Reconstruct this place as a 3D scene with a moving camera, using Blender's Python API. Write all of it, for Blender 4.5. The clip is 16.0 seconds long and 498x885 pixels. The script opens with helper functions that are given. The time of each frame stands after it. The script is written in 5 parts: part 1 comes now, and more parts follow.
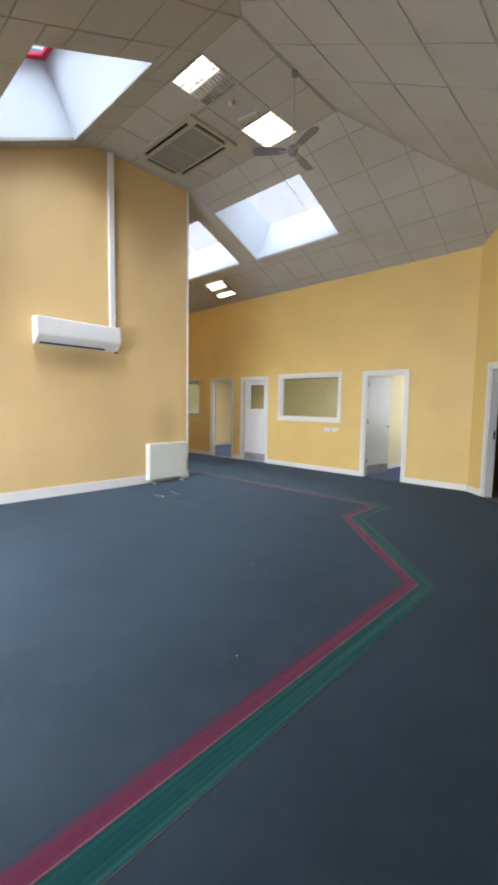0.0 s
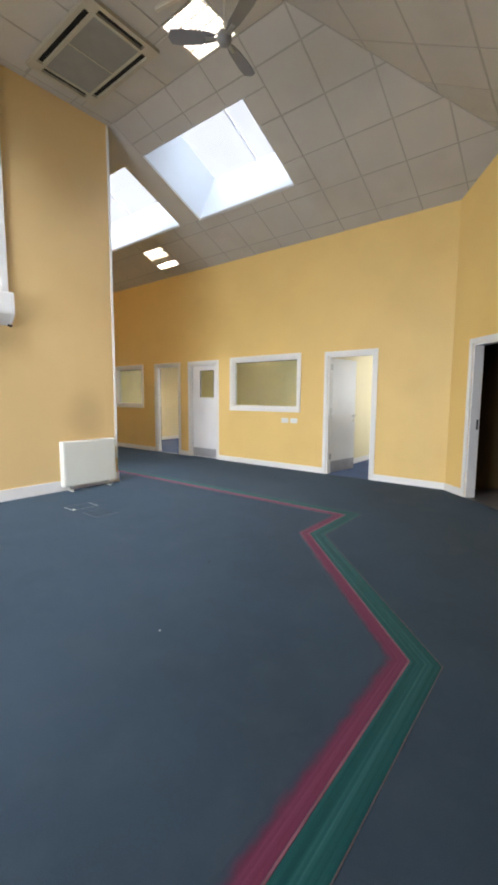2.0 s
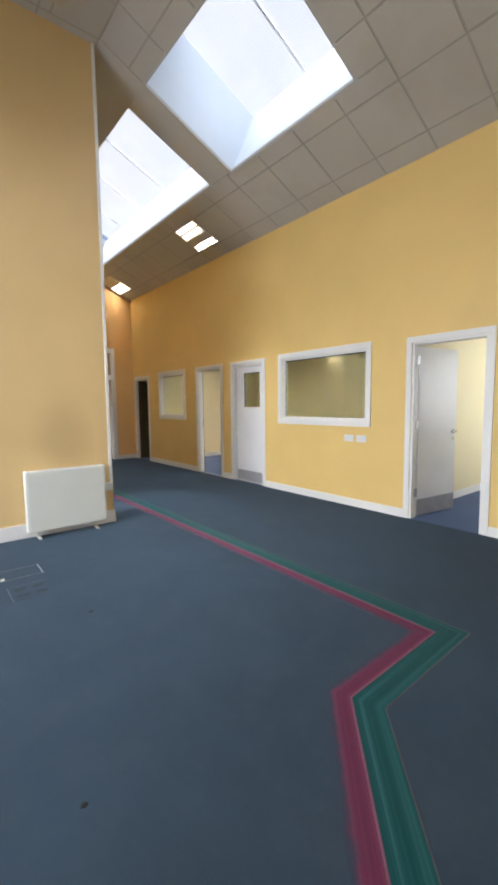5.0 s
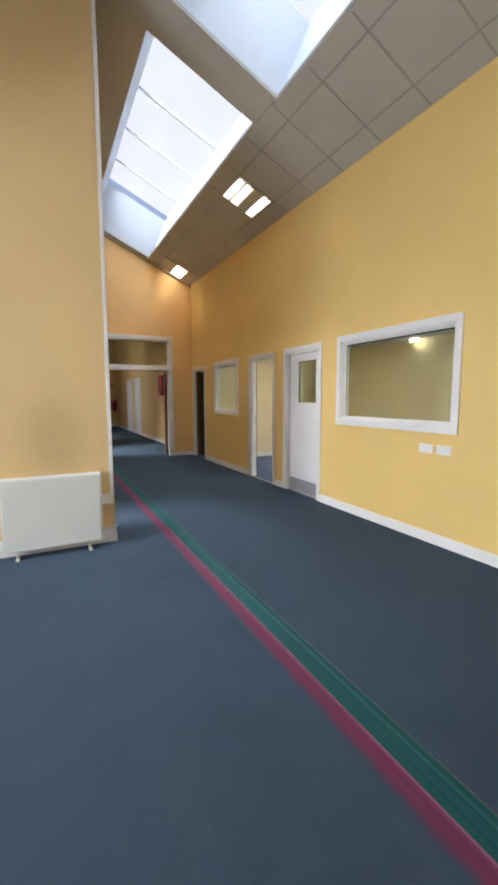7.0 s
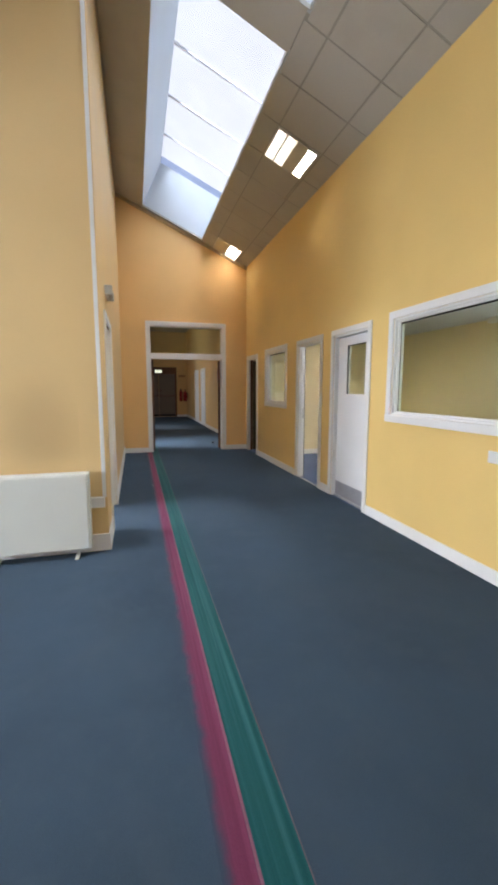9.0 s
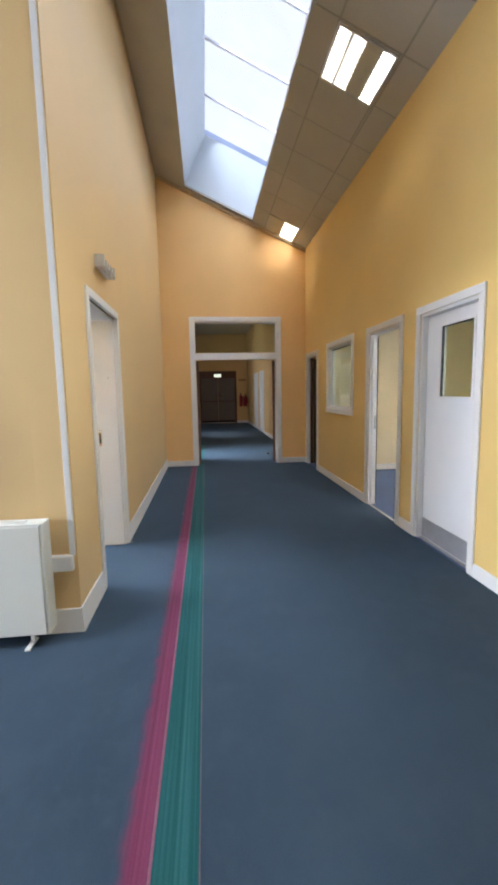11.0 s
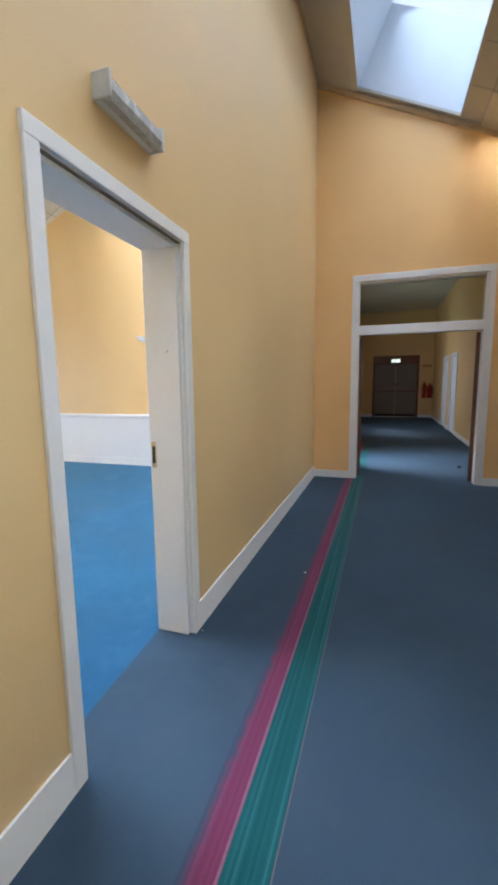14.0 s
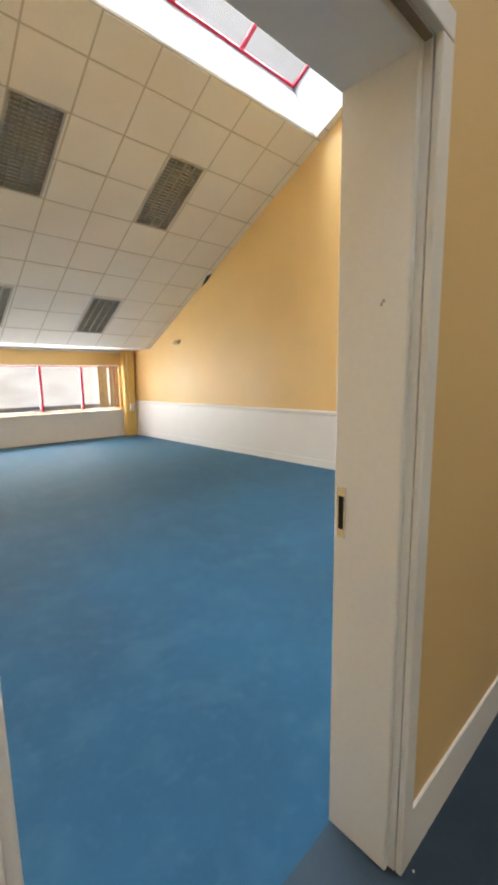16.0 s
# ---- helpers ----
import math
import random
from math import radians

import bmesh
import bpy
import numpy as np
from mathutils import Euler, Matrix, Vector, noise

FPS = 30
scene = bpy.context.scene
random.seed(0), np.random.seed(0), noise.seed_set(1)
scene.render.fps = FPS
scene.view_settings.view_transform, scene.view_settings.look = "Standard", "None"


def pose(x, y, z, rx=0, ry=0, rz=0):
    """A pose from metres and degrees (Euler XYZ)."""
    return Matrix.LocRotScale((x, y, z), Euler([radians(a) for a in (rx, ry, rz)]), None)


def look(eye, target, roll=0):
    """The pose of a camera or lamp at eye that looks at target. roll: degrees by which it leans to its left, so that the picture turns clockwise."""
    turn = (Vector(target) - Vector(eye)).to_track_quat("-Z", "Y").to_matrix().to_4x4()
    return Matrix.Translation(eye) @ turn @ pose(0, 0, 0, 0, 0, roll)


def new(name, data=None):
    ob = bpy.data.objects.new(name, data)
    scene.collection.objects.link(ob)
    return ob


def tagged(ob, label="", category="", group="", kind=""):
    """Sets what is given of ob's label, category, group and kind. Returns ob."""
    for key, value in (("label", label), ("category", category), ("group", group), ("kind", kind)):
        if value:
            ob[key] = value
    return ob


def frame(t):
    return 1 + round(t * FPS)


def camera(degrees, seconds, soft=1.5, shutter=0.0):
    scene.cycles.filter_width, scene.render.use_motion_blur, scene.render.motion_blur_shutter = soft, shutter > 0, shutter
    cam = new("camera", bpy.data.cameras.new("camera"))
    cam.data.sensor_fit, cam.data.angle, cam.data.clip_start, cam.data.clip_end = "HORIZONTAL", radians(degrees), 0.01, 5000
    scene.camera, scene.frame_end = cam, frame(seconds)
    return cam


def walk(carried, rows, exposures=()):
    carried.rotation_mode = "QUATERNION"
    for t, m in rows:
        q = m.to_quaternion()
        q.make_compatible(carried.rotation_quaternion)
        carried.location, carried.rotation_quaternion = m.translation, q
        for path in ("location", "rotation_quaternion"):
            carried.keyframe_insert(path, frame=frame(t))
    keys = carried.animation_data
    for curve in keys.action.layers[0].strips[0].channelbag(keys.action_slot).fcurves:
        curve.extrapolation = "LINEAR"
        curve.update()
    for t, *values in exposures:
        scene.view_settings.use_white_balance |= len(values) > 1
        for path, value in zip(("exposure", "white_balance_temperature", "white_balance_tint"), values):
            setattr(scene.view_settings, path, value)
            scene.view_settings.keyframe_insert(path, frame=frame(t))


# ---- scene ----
cam = camera(62.3, 16.0, soft=3.5)
PATH = [
    (0, (1.047, 1.007, 1.376), (-0.324, 2.452, 1.201), 0.9),
    (0.5, (0.859, 1.252, 1.366), (-0.466, 2.735, 1.156), 1.1),
    (1, (0.693, 1.537, 1.352), (-0.562, 3.078, 1.128), 0.3),
    (1.5, (0.575, 1.86, 1.338), (-0.668, 3.411, 1.115), 0.2),
    (2, (0.458, 2.158, 1.332), (-0.786, 3.708, 1.113), 0.3),
    (2.5, (0.314, 2.467, 1.337), (-0.961, 3.995, 1.14), 0.1),
    (3, (0.191, 2.822, 1.352), (-1.133, 4.31, 1.17), 0.3),
    (3.5, (0.008, 3.122, 1.363), (-1.337, 4.592, 1.19), 0.4),
    (4, (-0.12, 3.463, 1.366), (-1.524, 4.875, 1.187), 0.1),
    (6.5, (-0.951, 4.991, 1.379), (-2.684, 5.969, 1.18), -0.5),
    (7, (-1.085, 5.278, 1.397), (-2.861, 6.172, 1.178), -0.1),
    (7.5, (-1.221, 5.499, 1.386), (-3.017, 6.349, 1.158), -0.1),
    (8, (-1.344, 5.697, 1.377), (-3.175, 6.469, 1.147), -0.1),
    (8.5, (-1.401, 5.927, 1.392), (-3.279, 6.567, 1.143), 0.2),
    (11, (-2.781, 6.637, 1.385), (-4.756, 6.84, 1.143), -1.1),
    (11.5, (-3.126, 6.726, 1.346), (-5.107, 6.848, 1.099), -0.8),
    (12, (-3.466, 6.792, 1.356), (-5.445, 6.873, 1.084), -1.4),
    (12.5, (-3.787, 6.878, 1.361), (-5.766, 6.805, 1.081), -0.4),
    (13, (-4.099, 6.894, 1.344), (-6.065, 6.672, 1.052), -0.6),
    (13.5, (-4.397, 6.858, 1.36), (-6.335, 6.458, 1.07), -0.7),
    (14, (-4.695, 6.831, 1.366), (-6.576, 6.214, 1.083), -0.7),
    (14.5, (-4.972, 6.697, 1.368), (-6.772, 5.871, 1.087), -1.1),
    (15, (-5.235, 6.584, 1.351), (-6.919, 5.546, 1.055), -1.1),
    (15.5, (-5.482, 6.479, 1.356), (-7.005, 5.22, 1.055), -0.5),
    (16, (-5.671, 6.304, 1.359), (-7.013, 4.852, 1.056), -0.8),
]
walk(cam, [(t, look(eye, target, roll)) for t, eye, target, roll in PATH], exposures=[(0.0, 0.38, 6600, 17), (1.5, 0.5, 6750, 18), (4.0, 0.48, 6700, 18), (7.5, 0.43, 6600, 19), (11.0, 0.57, 6250, 19), (13.2, 0.58, 5750, 18), (14.5, 0.44, 5750, 16), (15.2, 0.47, 6550, 16), (16.0, -0.02, 7400, 16)])

# ---- daylight: overcast sky, a weak wide sun, sky panels outside the roof glazing and windows ----
world = bpy.data.worlds.new("overcast_sky")
scene.world = world
world.use_nodes = True
wn = world.node_tree
sky = wn.nodes.new("ShaderNodeTexSky")
sky.sky_type, sky.sun_disc = "NISHITA", False
sky.sun_elevation, sky.sun_rotation = radians(48), radians(200)
sky.dust_density, sky.air_density = 4.0, 1.2
wn.links.new(sky.outputs["Color"], wn.nodes["Background"].inputs["Color"])
wn.nodes["Background"].inputs["Strength"].default_value = 0.14

sun = new("sun", bpy.data.lights.new("sun", "SUN"))
sun.data.energy, sun.data.angle, sun.data.color = 1.5, radians(14), (1.0, 0.96, 0.9)
sun.matrix_world = look((0, 0, 20), (3.2, 9.0, 10.5))

SKY_COL = (0.80, 0.92, 1.0)


def sky_panel(name, m, sx, sy, radiance, col=SKY_COL, spread=180):
    d = bpy.data.lights.new(name, "AREA")
    d.shape, d.size, d.size_y, d.color = "RECTANGLE", sx, sy, col
    d.spread = radians(spread)
    d.energy = radiance * math.pi * sx * sy
    ob = new(name, d)
    ob.matrix_world = m
    return ob


# ---- plan ----
YR, YL = 8.57, 5.87            # corridor walls
XW, XE = -5.17, -10.68         # hall's west wall, corridor's end wall
XEAST, YSOUTH = 2.2, -0.6      # unseen closing walls of the hall
CREASE_N, CREASE_S, CREASE_E, ZTOP = 5.89, 4.12, -2.10, 5.215
K1, K2 = 0.45, 0.54            # slopes of the ceiling
DEPTH = 0.93                   # depth of the skylight shafts
XROOM, YWIN = -10.72, -3.5     # blue room: far wall, window wall
HIP = (-0.384, 7.95)


def z_north(x, y):
    return ZTOP - K1 * (y - CREASE_N)


def z_south(x, y):
    return ZTOP - K1 * (CREASE_S - y)


def z_east(x, y):
    return ZTOP - K2 * (x - CREASE_E)


def z_flat(x, y):
    return ZTOP


RK, RY0, RZ0 = 0.51, -2.55, 2.10


def z_room(x, y):
    return RZ0 + RK * (y - RY0)


# skylight openings, in plan: x0, x1, y0, y1
SK_CORR = (-10.57, -5.53, 6.39, 7.58)
SK_HALL = (-5.06, -3.08, 6.40, 7.61)
SK_SOUTH = (-4.95, -3.03, 2.49, 3.70)
SK_ROOM = (-10.62, -5.60, 2.39, 3.50)


def shaft_axes(k, toward):
    """Unit normal of a slope that falls towards +y (toward=1) or -y (toward=-1)."""
    return Vector((0, toward * k, 1)).normalized()


def roof_panel(name, hole, zf, k, toward, radiance, spread=90, lean=0.0):
    """The sky's light over a roof opening: a panel between pane and sky, turned by lean degrees about x."""
    x0, x1, y0, y1 = hole
    n = shaft_axes(k, toward)
    c = Vector(((x0 + x1) / 2, (y0 + y1) / 2, zf(0, (y0 + y1) / 2))) + n * (DEPTH + 0.30)
    length = (y1 - y0) * math.hypot(1, k)
    down = Matrix.Rotation(radians(lean), 3, "X") @ -n
    return sky_panel(name, look(c, c + down), x1 - x0 - 0.04, length - 0.06, radiance, spread=spread)


DAY = 4.4
roof_panel("sky_over_corridor", SK_CORR, z_north, K1, 1, DAY * 1.0, 126, 35)
roof_panel("sky_over_hall", SK_HALL, z_north, K1, 1, DAY * 0.95, 108, 14)
roof_panel("sky_over_hall_south", SK_SOUTH, z_south, K1, -1, DAY * 2.0, 98)
roof_panel("sky_over_blue_room", SK_ROOM, z_room, RK, -1, DAY * 3.6, 112)
# window band of the blue room
sky_panel("sky_at_blue_room_window", look((-8.0, YWIN - 0.4, 1.25), (-8.0, 0.0, 1.9)), 4.4, 1.0, 24)
# unseen hall window, added to brighten the floor and long wall
sky_panel("sky_at_added_hall_opening", look((-2.75, YSOUTH - 0.35, 1.75), (-2.75, 5, -0.8)), 3.5, 1.7, 12, spread=124)
# unseen window openings of the rooms behind the long wall, added for light
sky_panel("sky_at_added_room_a_opening", look((-1.12, 11.07, 1.6), (-6, 10.2, 1.2)), 1.0, 1.1, 9)
sky_panel("sky_at_added_room_b_opening", look((-4.2, 11.91, 1.6), (-4.8, 0, 1.3)), 1.4, 1.1, 16)
# lobby openings out of view, added to light the far corridor
sky_panel("sky_at_added_lobby_opening_far", look((-17.0, 5.48, 1.8), (-18.2, 8, 1.7)), 1.5, 1.2, 5)
sky_panel("sky_at_added_lobby_opening", look((-12.1, 5.48, 1.9), (-12.1, 6.9, 0.2)), 0.9, 1.2, 11, spread=80)

# ---- materials ----


def node_mat(name):
    m = bpy.data.materials.new(name)
    m.use_nodes = True
    nt = m.node_tree
    return m, nt, nt.nodes["Principled BSDF"]


def rgb(c):
    return (*c, 1.0)


def surface(name, base, rough=0.6, metal=0.0, vary=0.06, scale=3.0, grain=120.0, bump=0.05, grain_vary=0.05, coat=0.0, per_object=0.0, wear=None, dist=0.002, flecks=None, sheen=0.0):
    """Paint, plastic or fabric: broad and fine variation of tone, fine relief, optional blotches of wear."""
    m, nt, b = node_mat(name)
    N, L = nt.nodes.new, nt.links.new
    tc = N("ShaderNodeTexCoord")
    geo = N("ShaderNodeNewGeometry")
    broad, fine = N("ShaderNodeTexNoise"), N("ShaderNodeTexNoise")
    broad.inputs["Scale"].default_value, broad.inputs["Detail"].default_value = scale, 4
    fine.inputs["Scale"].default_value, fine.inputs["Detail"].default_value = grain, 3
    L(geo.outputs["Position"], broad.inputs["Vector"])
    L(geo.outputs["Position"], fine.inputs["Vector"])

    def ranged(src, lo, hi):
        r = N("ShaderNodeMapRange")
        r.inputs["From Min"].default_value, r.inputs["From Max"].default_value = 0.3, 0.7
        r.inputs["To Min"].default_value, r.inputs["To Max"].default_value = lo, hi
        L(src, r.inputs["Value"])
        return r.outputs["Result"]

    mul = N("ShaderNodeMath")
    mul.operation = "MULTIPLY"
    L(ranged(broad.outputs["Fac"], 1 - vary, 1 + vary), mul.inputs[0])
    L(ranged(fine.outputs["Fac"], 1 - grain_vary, 1 + grain_vary), mul.inputs[1])
    tone = mul.outputs[0]
    if per_object:
        oi, m2 = N("ShaderNodeObjectInfo"), N("ShaderNodeMath")
        m2.operation = "MULTIPLY"
        r = N("ShaderNodeMapRange")
        r.inputs["To Min"].default_value, r.inputs["To Max"].default_value = 1 - per_object, 1 + per_object
        L(oi.outputs["Random"], r.inputs["Value"])
        L(r.outputs["Result"], m2.inputs[0])
        L(tone, m2.inputs[1])
        tone = m2.outputs[0]
    mixc = N("ShaderNodeVectorMath")
    mixc.operation = "SCALE"
    mixc.inputs[0].default_value = base
    L(tone, mixc.inputs["Scale"])
    colour = mixc.outputs["Vector"]
    if wear:
        wcol, wscale, amount = wear
        wn_, mx = N("ShaderNodeTexNoise"), N("ShaderNodeMix")
        mx.data_type = "RGBA"
        wn_.inputs["Scale"].default_value, wn_.inputs["Detail"].default_value = wscale, 6
        L(geo.outputs["Position"], wn_.inputs["Vector"])
        r = N("ShaderNodeMapRange")
        r.inputs["From Min"].default_value, r.inputs["From Max"].default_value = 0.52, 0.75
        r.inputs["To Max"].default_value = amount
        L(wn_.outputs["Fac"], r.inputs["Value"])
        L(r.outputs["Result"], mx.inputs["Factor"])
        L(colour, mx.inputs["A"])
        mx.inputs["B"].default_value = rgb(wcol)
        colour = mx.outputs["Result"]
    if flecks:
        # trodden patches of pile a hand across, and sparse lint
        fcol, amount = flecks
        for fscale, lo, hi, much, stretch in ((4.5, 0.50, 0.66, amount, (1.0, 1.0, 1.0)), (17.0, 0.54, 0.70, amount * 0.8, (1.0, 1.0, 1.0)), (70.0, 0.70, 0.76, 0.8, (1.0, 1.6, 1.0))):
            mp_, fn, r, mx = N("ShaderNodeMapping"), N("ShaderNodeTexNoise"), N("ShaderNodeMapRange"), N("ShaderNodeMix")
            mx.data_type = "RGBA"
            mp_.inputs["Scale"].default_value = stretch
            fn.inputs["Scale"].default_value, fn.inputs["Detail"].default_value = fscale, 5
            L(geo.outputs["Position"], mp_.inputs["Vector"])
            L(mp_.outputs["Vector"], fn.inputs["Vector"])
            r.inputs["From Min"].default_value, r.inputs["From Max"].default_value = lo, hi
            r.inputs["To Max"].default_value = much
            L(fn.outputs["Fac"], r.inputs["Value"])
            L(r.outputs["Result"], mx.inputs["Factor"])
            L(colour, mx.inputs["A"])
            mx.inputs["B"].default_value = rgb(fcol)
            colour = mx.outputs["Result"]
    b.inputs["Sheen Weight"].default_value, b.inputs["Sheen Roughness"].default_value = sheen, 0.35
    L(colour, b.inputs["Base Color"])
    b.inputs["Metallic"].default_value = metal
    L(ranged(broad.outputs["Fac"], max(0.02, rough - 0.06), min(1, rough + 0.06)), b.inputs["Roughness"])
    if bump:
        bp = N("ShaderNodeBump")
        bp.inputs["Strength"].default_value, bp.inputs["Distance"].default_value = bump, dist
        L(fine.outputs["Fac"], bp.inputs["Height"])
        L(bp.outputs["Normal"], b.inputs["Normal"])
    return m


YELLOW = (0.745, 0.495, 0.20)
paint_yellow = surface("yellow_emulsion", YELLOW, 0.55, vary=0.035, scale=1.3, grain=160, bump=0.05, grain_vary=0.02, wear=((0.62, 0.42, 0.16), 0.9, 0.25))
# end wall's yellow made lighter and more orange, standing in for warm bounced light
paint_yellow_warm_lit = surface("yellow_emulsion_warm_lit", (0.85, 0.53, 0.21), 0.55, vary=0.035, scale=1.3, grain=160, bump=0.05, grain_vary=0.02, wear=((0.68, 0.42, 0.17), 0.9, 0.25))
paint_cream = surface("cream_emulsion", (0.76, 0.66, 0.42), 0.55, vary=0.03, scale=1.3, grain=160, bump=0.05, grain_vary=0.02)
# same yellow, golden here and buff below, its tone standing in for light
paint_golden_lit = surface("golden_lit_yellow_emulsion", (0.80, 0.555, 0.20), 0.55, vary=0.035, scale=1.3, grain=160, bump=0.05, grain_vary=0.02, wear=((0.64, 0.41, 0.13), 0.9, 0.25))
paint_buff_lit = surface("buff_lit_yellow_emulsion", (0.72, 0.505, 0.238), 0.55, vary=0.035, scale=1.3, grain=160, bump=0.05, grain_vary=0.02, wear=((0.64, 0.45, 0.22), 0.9, 0.25))
white_trim = surface("white_gloss_paint", (0.78, 0.77, 0.75), 0.42, vary=0.012, scale=3, grain=60, bump=0.03, grain_vary=0.015)
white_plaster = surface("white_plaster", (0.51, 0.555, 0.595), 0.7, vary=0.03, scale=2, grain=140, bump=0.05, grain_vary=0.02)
white_door = surface("white_door_paint", (0.78, 0.78, 0.78), 0.4, vary=0.03, scale=2.5, grain=90, bump=0.04, grain_vary=0.015)
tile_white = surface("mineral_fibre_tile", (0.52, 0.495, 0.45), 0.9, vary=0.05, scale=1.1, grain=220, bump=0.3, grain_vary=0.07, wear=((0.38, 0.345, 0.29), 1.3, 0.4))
# tile and grid bar lightened for the blue room, in place of bounced light
tile_lightened = surface("lightened_mineral_fibre_tile", (0.83, 0.825, 0.81), 0.9, vary=0.04, scale=1.1, grain=220, bump=0.3, grain_vary=0.06)
tile_bar_lightened = surface("lightened_ceiling_grid_bar", (0.56, 0.54, 0.50), 0.5, vary=0.06, scale=5, grain=80, bump=0.0)
tile_dim = surface("dim_tan_ceiling_tile", (0.55, 0.50, 0.41), 0.9, vary=0.06, scale=1.1, grain=220, bump=0.3)
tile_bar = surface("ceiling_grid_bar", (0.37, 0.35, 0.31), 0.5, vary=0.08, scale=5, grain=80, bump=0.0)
carpet_dark = surface("dark_blue_grey_carpet", (0.037, 0.060, 0.085), 0.9, vary=0.16, scale=0.9, grain=420, bump=0.6, grain_vary=0.3, wear=((0.050, 0.071, 0.093), 1.1, 0.4), dist=0.004, flecks=((0.052, 0.074, 0.096), 0.32), sheen=0.04)
carpet_blue = surface("bright_blue_carpet", (0.012, 0.073, 0.148), 0.75, vary=0.14, scale=1.2, grain=420, bump=0.5, grain_vary=0.25, wear=((0.022, 0.10, 0.20), 1.6, 0.5), dist=0.004, flecks=((0.032, 0.11, 0.19), 0.42), sheen=0.26)
carpet_room = surface("mid_blue_carpet", (0.10, 0.14, 0.24), 0.95, vary=0.08, scale=1.2, grain=420, bump=0.6, grain_vary=0.2, dist=0.004)
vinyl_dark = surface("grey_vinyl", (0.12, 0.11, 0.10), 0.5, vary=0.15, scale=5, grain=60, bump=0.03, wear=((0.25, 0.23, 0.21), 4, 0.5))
carpet_blue.node_tree.nodes["Principled BSDF"].inputs["Sheen Tint"].default_value = rgb((0.4, 0.75, 0.95))
carpet_dark.node_tree.nodes["Principled BSDF"].inputs["Sheen Tint"].default_value = rgb((0.65, 0.8, 1.0))
for m_ in (carpet_dark, carpet_blue, carpet_room):
    m_.node_tree.nodes["Principled BSDF"].inputs["Specular IOR Level"].default_value = 0.13 if m_ is carpet_blue else 0.1
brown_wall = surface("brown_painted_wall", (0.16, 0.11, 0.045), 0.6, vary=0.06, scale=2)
metal_grey = surface("brushed_steel", (0.42, 0.42, 0.43), 0.38, metal=0.85, vary=0.1, scale=9, grain=200, bump=0.02)
kick_grey = surface("grey_kick_plate", (0.38, 0.38, 0.40), 0.35, metal=0.3, vary=0.08, scale=8, wear=((0.25, 0.25, 0.26), 6, 0.4))
chrome = surface("satin_chrome", (0.7, 0.7, 0.71), 0.2, metal=1.0, vary=0.03, bump=0)
cream_metal = surface("cream_enamel", (0.70, 0.71, 0.65), 0.38, vary=0.02, scale=3, grain=80, bump=0.02, grain_vary=0.01)
plastic_white = surface("white_plastic", (0.76, 0.76, 0.75), 0.42, vary=0.02, scale=6, bump=0.01, grain_vary=0.01)
plastic_aged = surface("aged_cream_plastic", (0.62, 0.58, 0.48), 0.5, vary=0.05, scale=3, wear=((0.40, 0.36, 0.28), 5, 0.35))
plastic_grubby = surface("grubby_cream_plastic", (0.47, 0.43, 0.33), 0.5, vary=0.07, scale=3, wear=((0.30, 0.26, 0.18), 5, 0.4))
grille_grey = surface("grey_filter_grille", (0.25, 0.245, 0.225), 0.6, vary=0.08, scale=8, grain=300, bump=0.3)
black_gap = surface("dark_recess", (0.004, 0.004, 0.004), 0.8, vary=0.1, bump=0)
red_frame = surface("red_painted_frame", (0.62, 0.02, 0.06), 0.4, vary=0.05, scale=6, bump=0.02)
red_enamel = surface("red_enamel", (0.32, 0.016, 0.014), 0.3, vary=0.05, scale=8, bump=0.01)
brown_wood = surface("dark_brown_stained_wood", (0.12, 0.045, 0.02), 0.45, vary=0.2, scale=7, grain=90, bump=0.1)
door_taupe = surface("taupe_door_paint", (0.17, 0.135, 0.11), 0.5, vary=0.06, scale=3)
fan_grey = surface("grey_fan_enamel", (0.22, 0.22, 0.23), 0.4, vary=0.05, scale=6, bump=0.01)
louvre_mat = surface("aluminium_louvre", (0.58, 0.57, 0.54), 0.34, metal=0.6, vary=0.1, scale=12, bump=0.02)
tube_off = surface("unlit_tube", (0.55, 0.55, 0.52), 0.3, vary=0.03, bump=0)
blind_fabric = surface("beige_blind_fabric", (0.55, 0.42, 0.26), 0.85, vary=0.1, scale=10, grain=250, bump=0.2)
tarmac = surface("worn_concrete_yard", (0.33, 0.33, 0.33), 0.9, vary=0.2, scale=2, grain=80, bump=0.3)
render_pale = surface("pale_rendered_wall", (0.55, 0.54, 0.53), 0.8, vary=0.08, scale=1.5)
skirting_dark = surface("dark_rubber", (0.03, 0.03, 0.03), 0.6, bump=0)


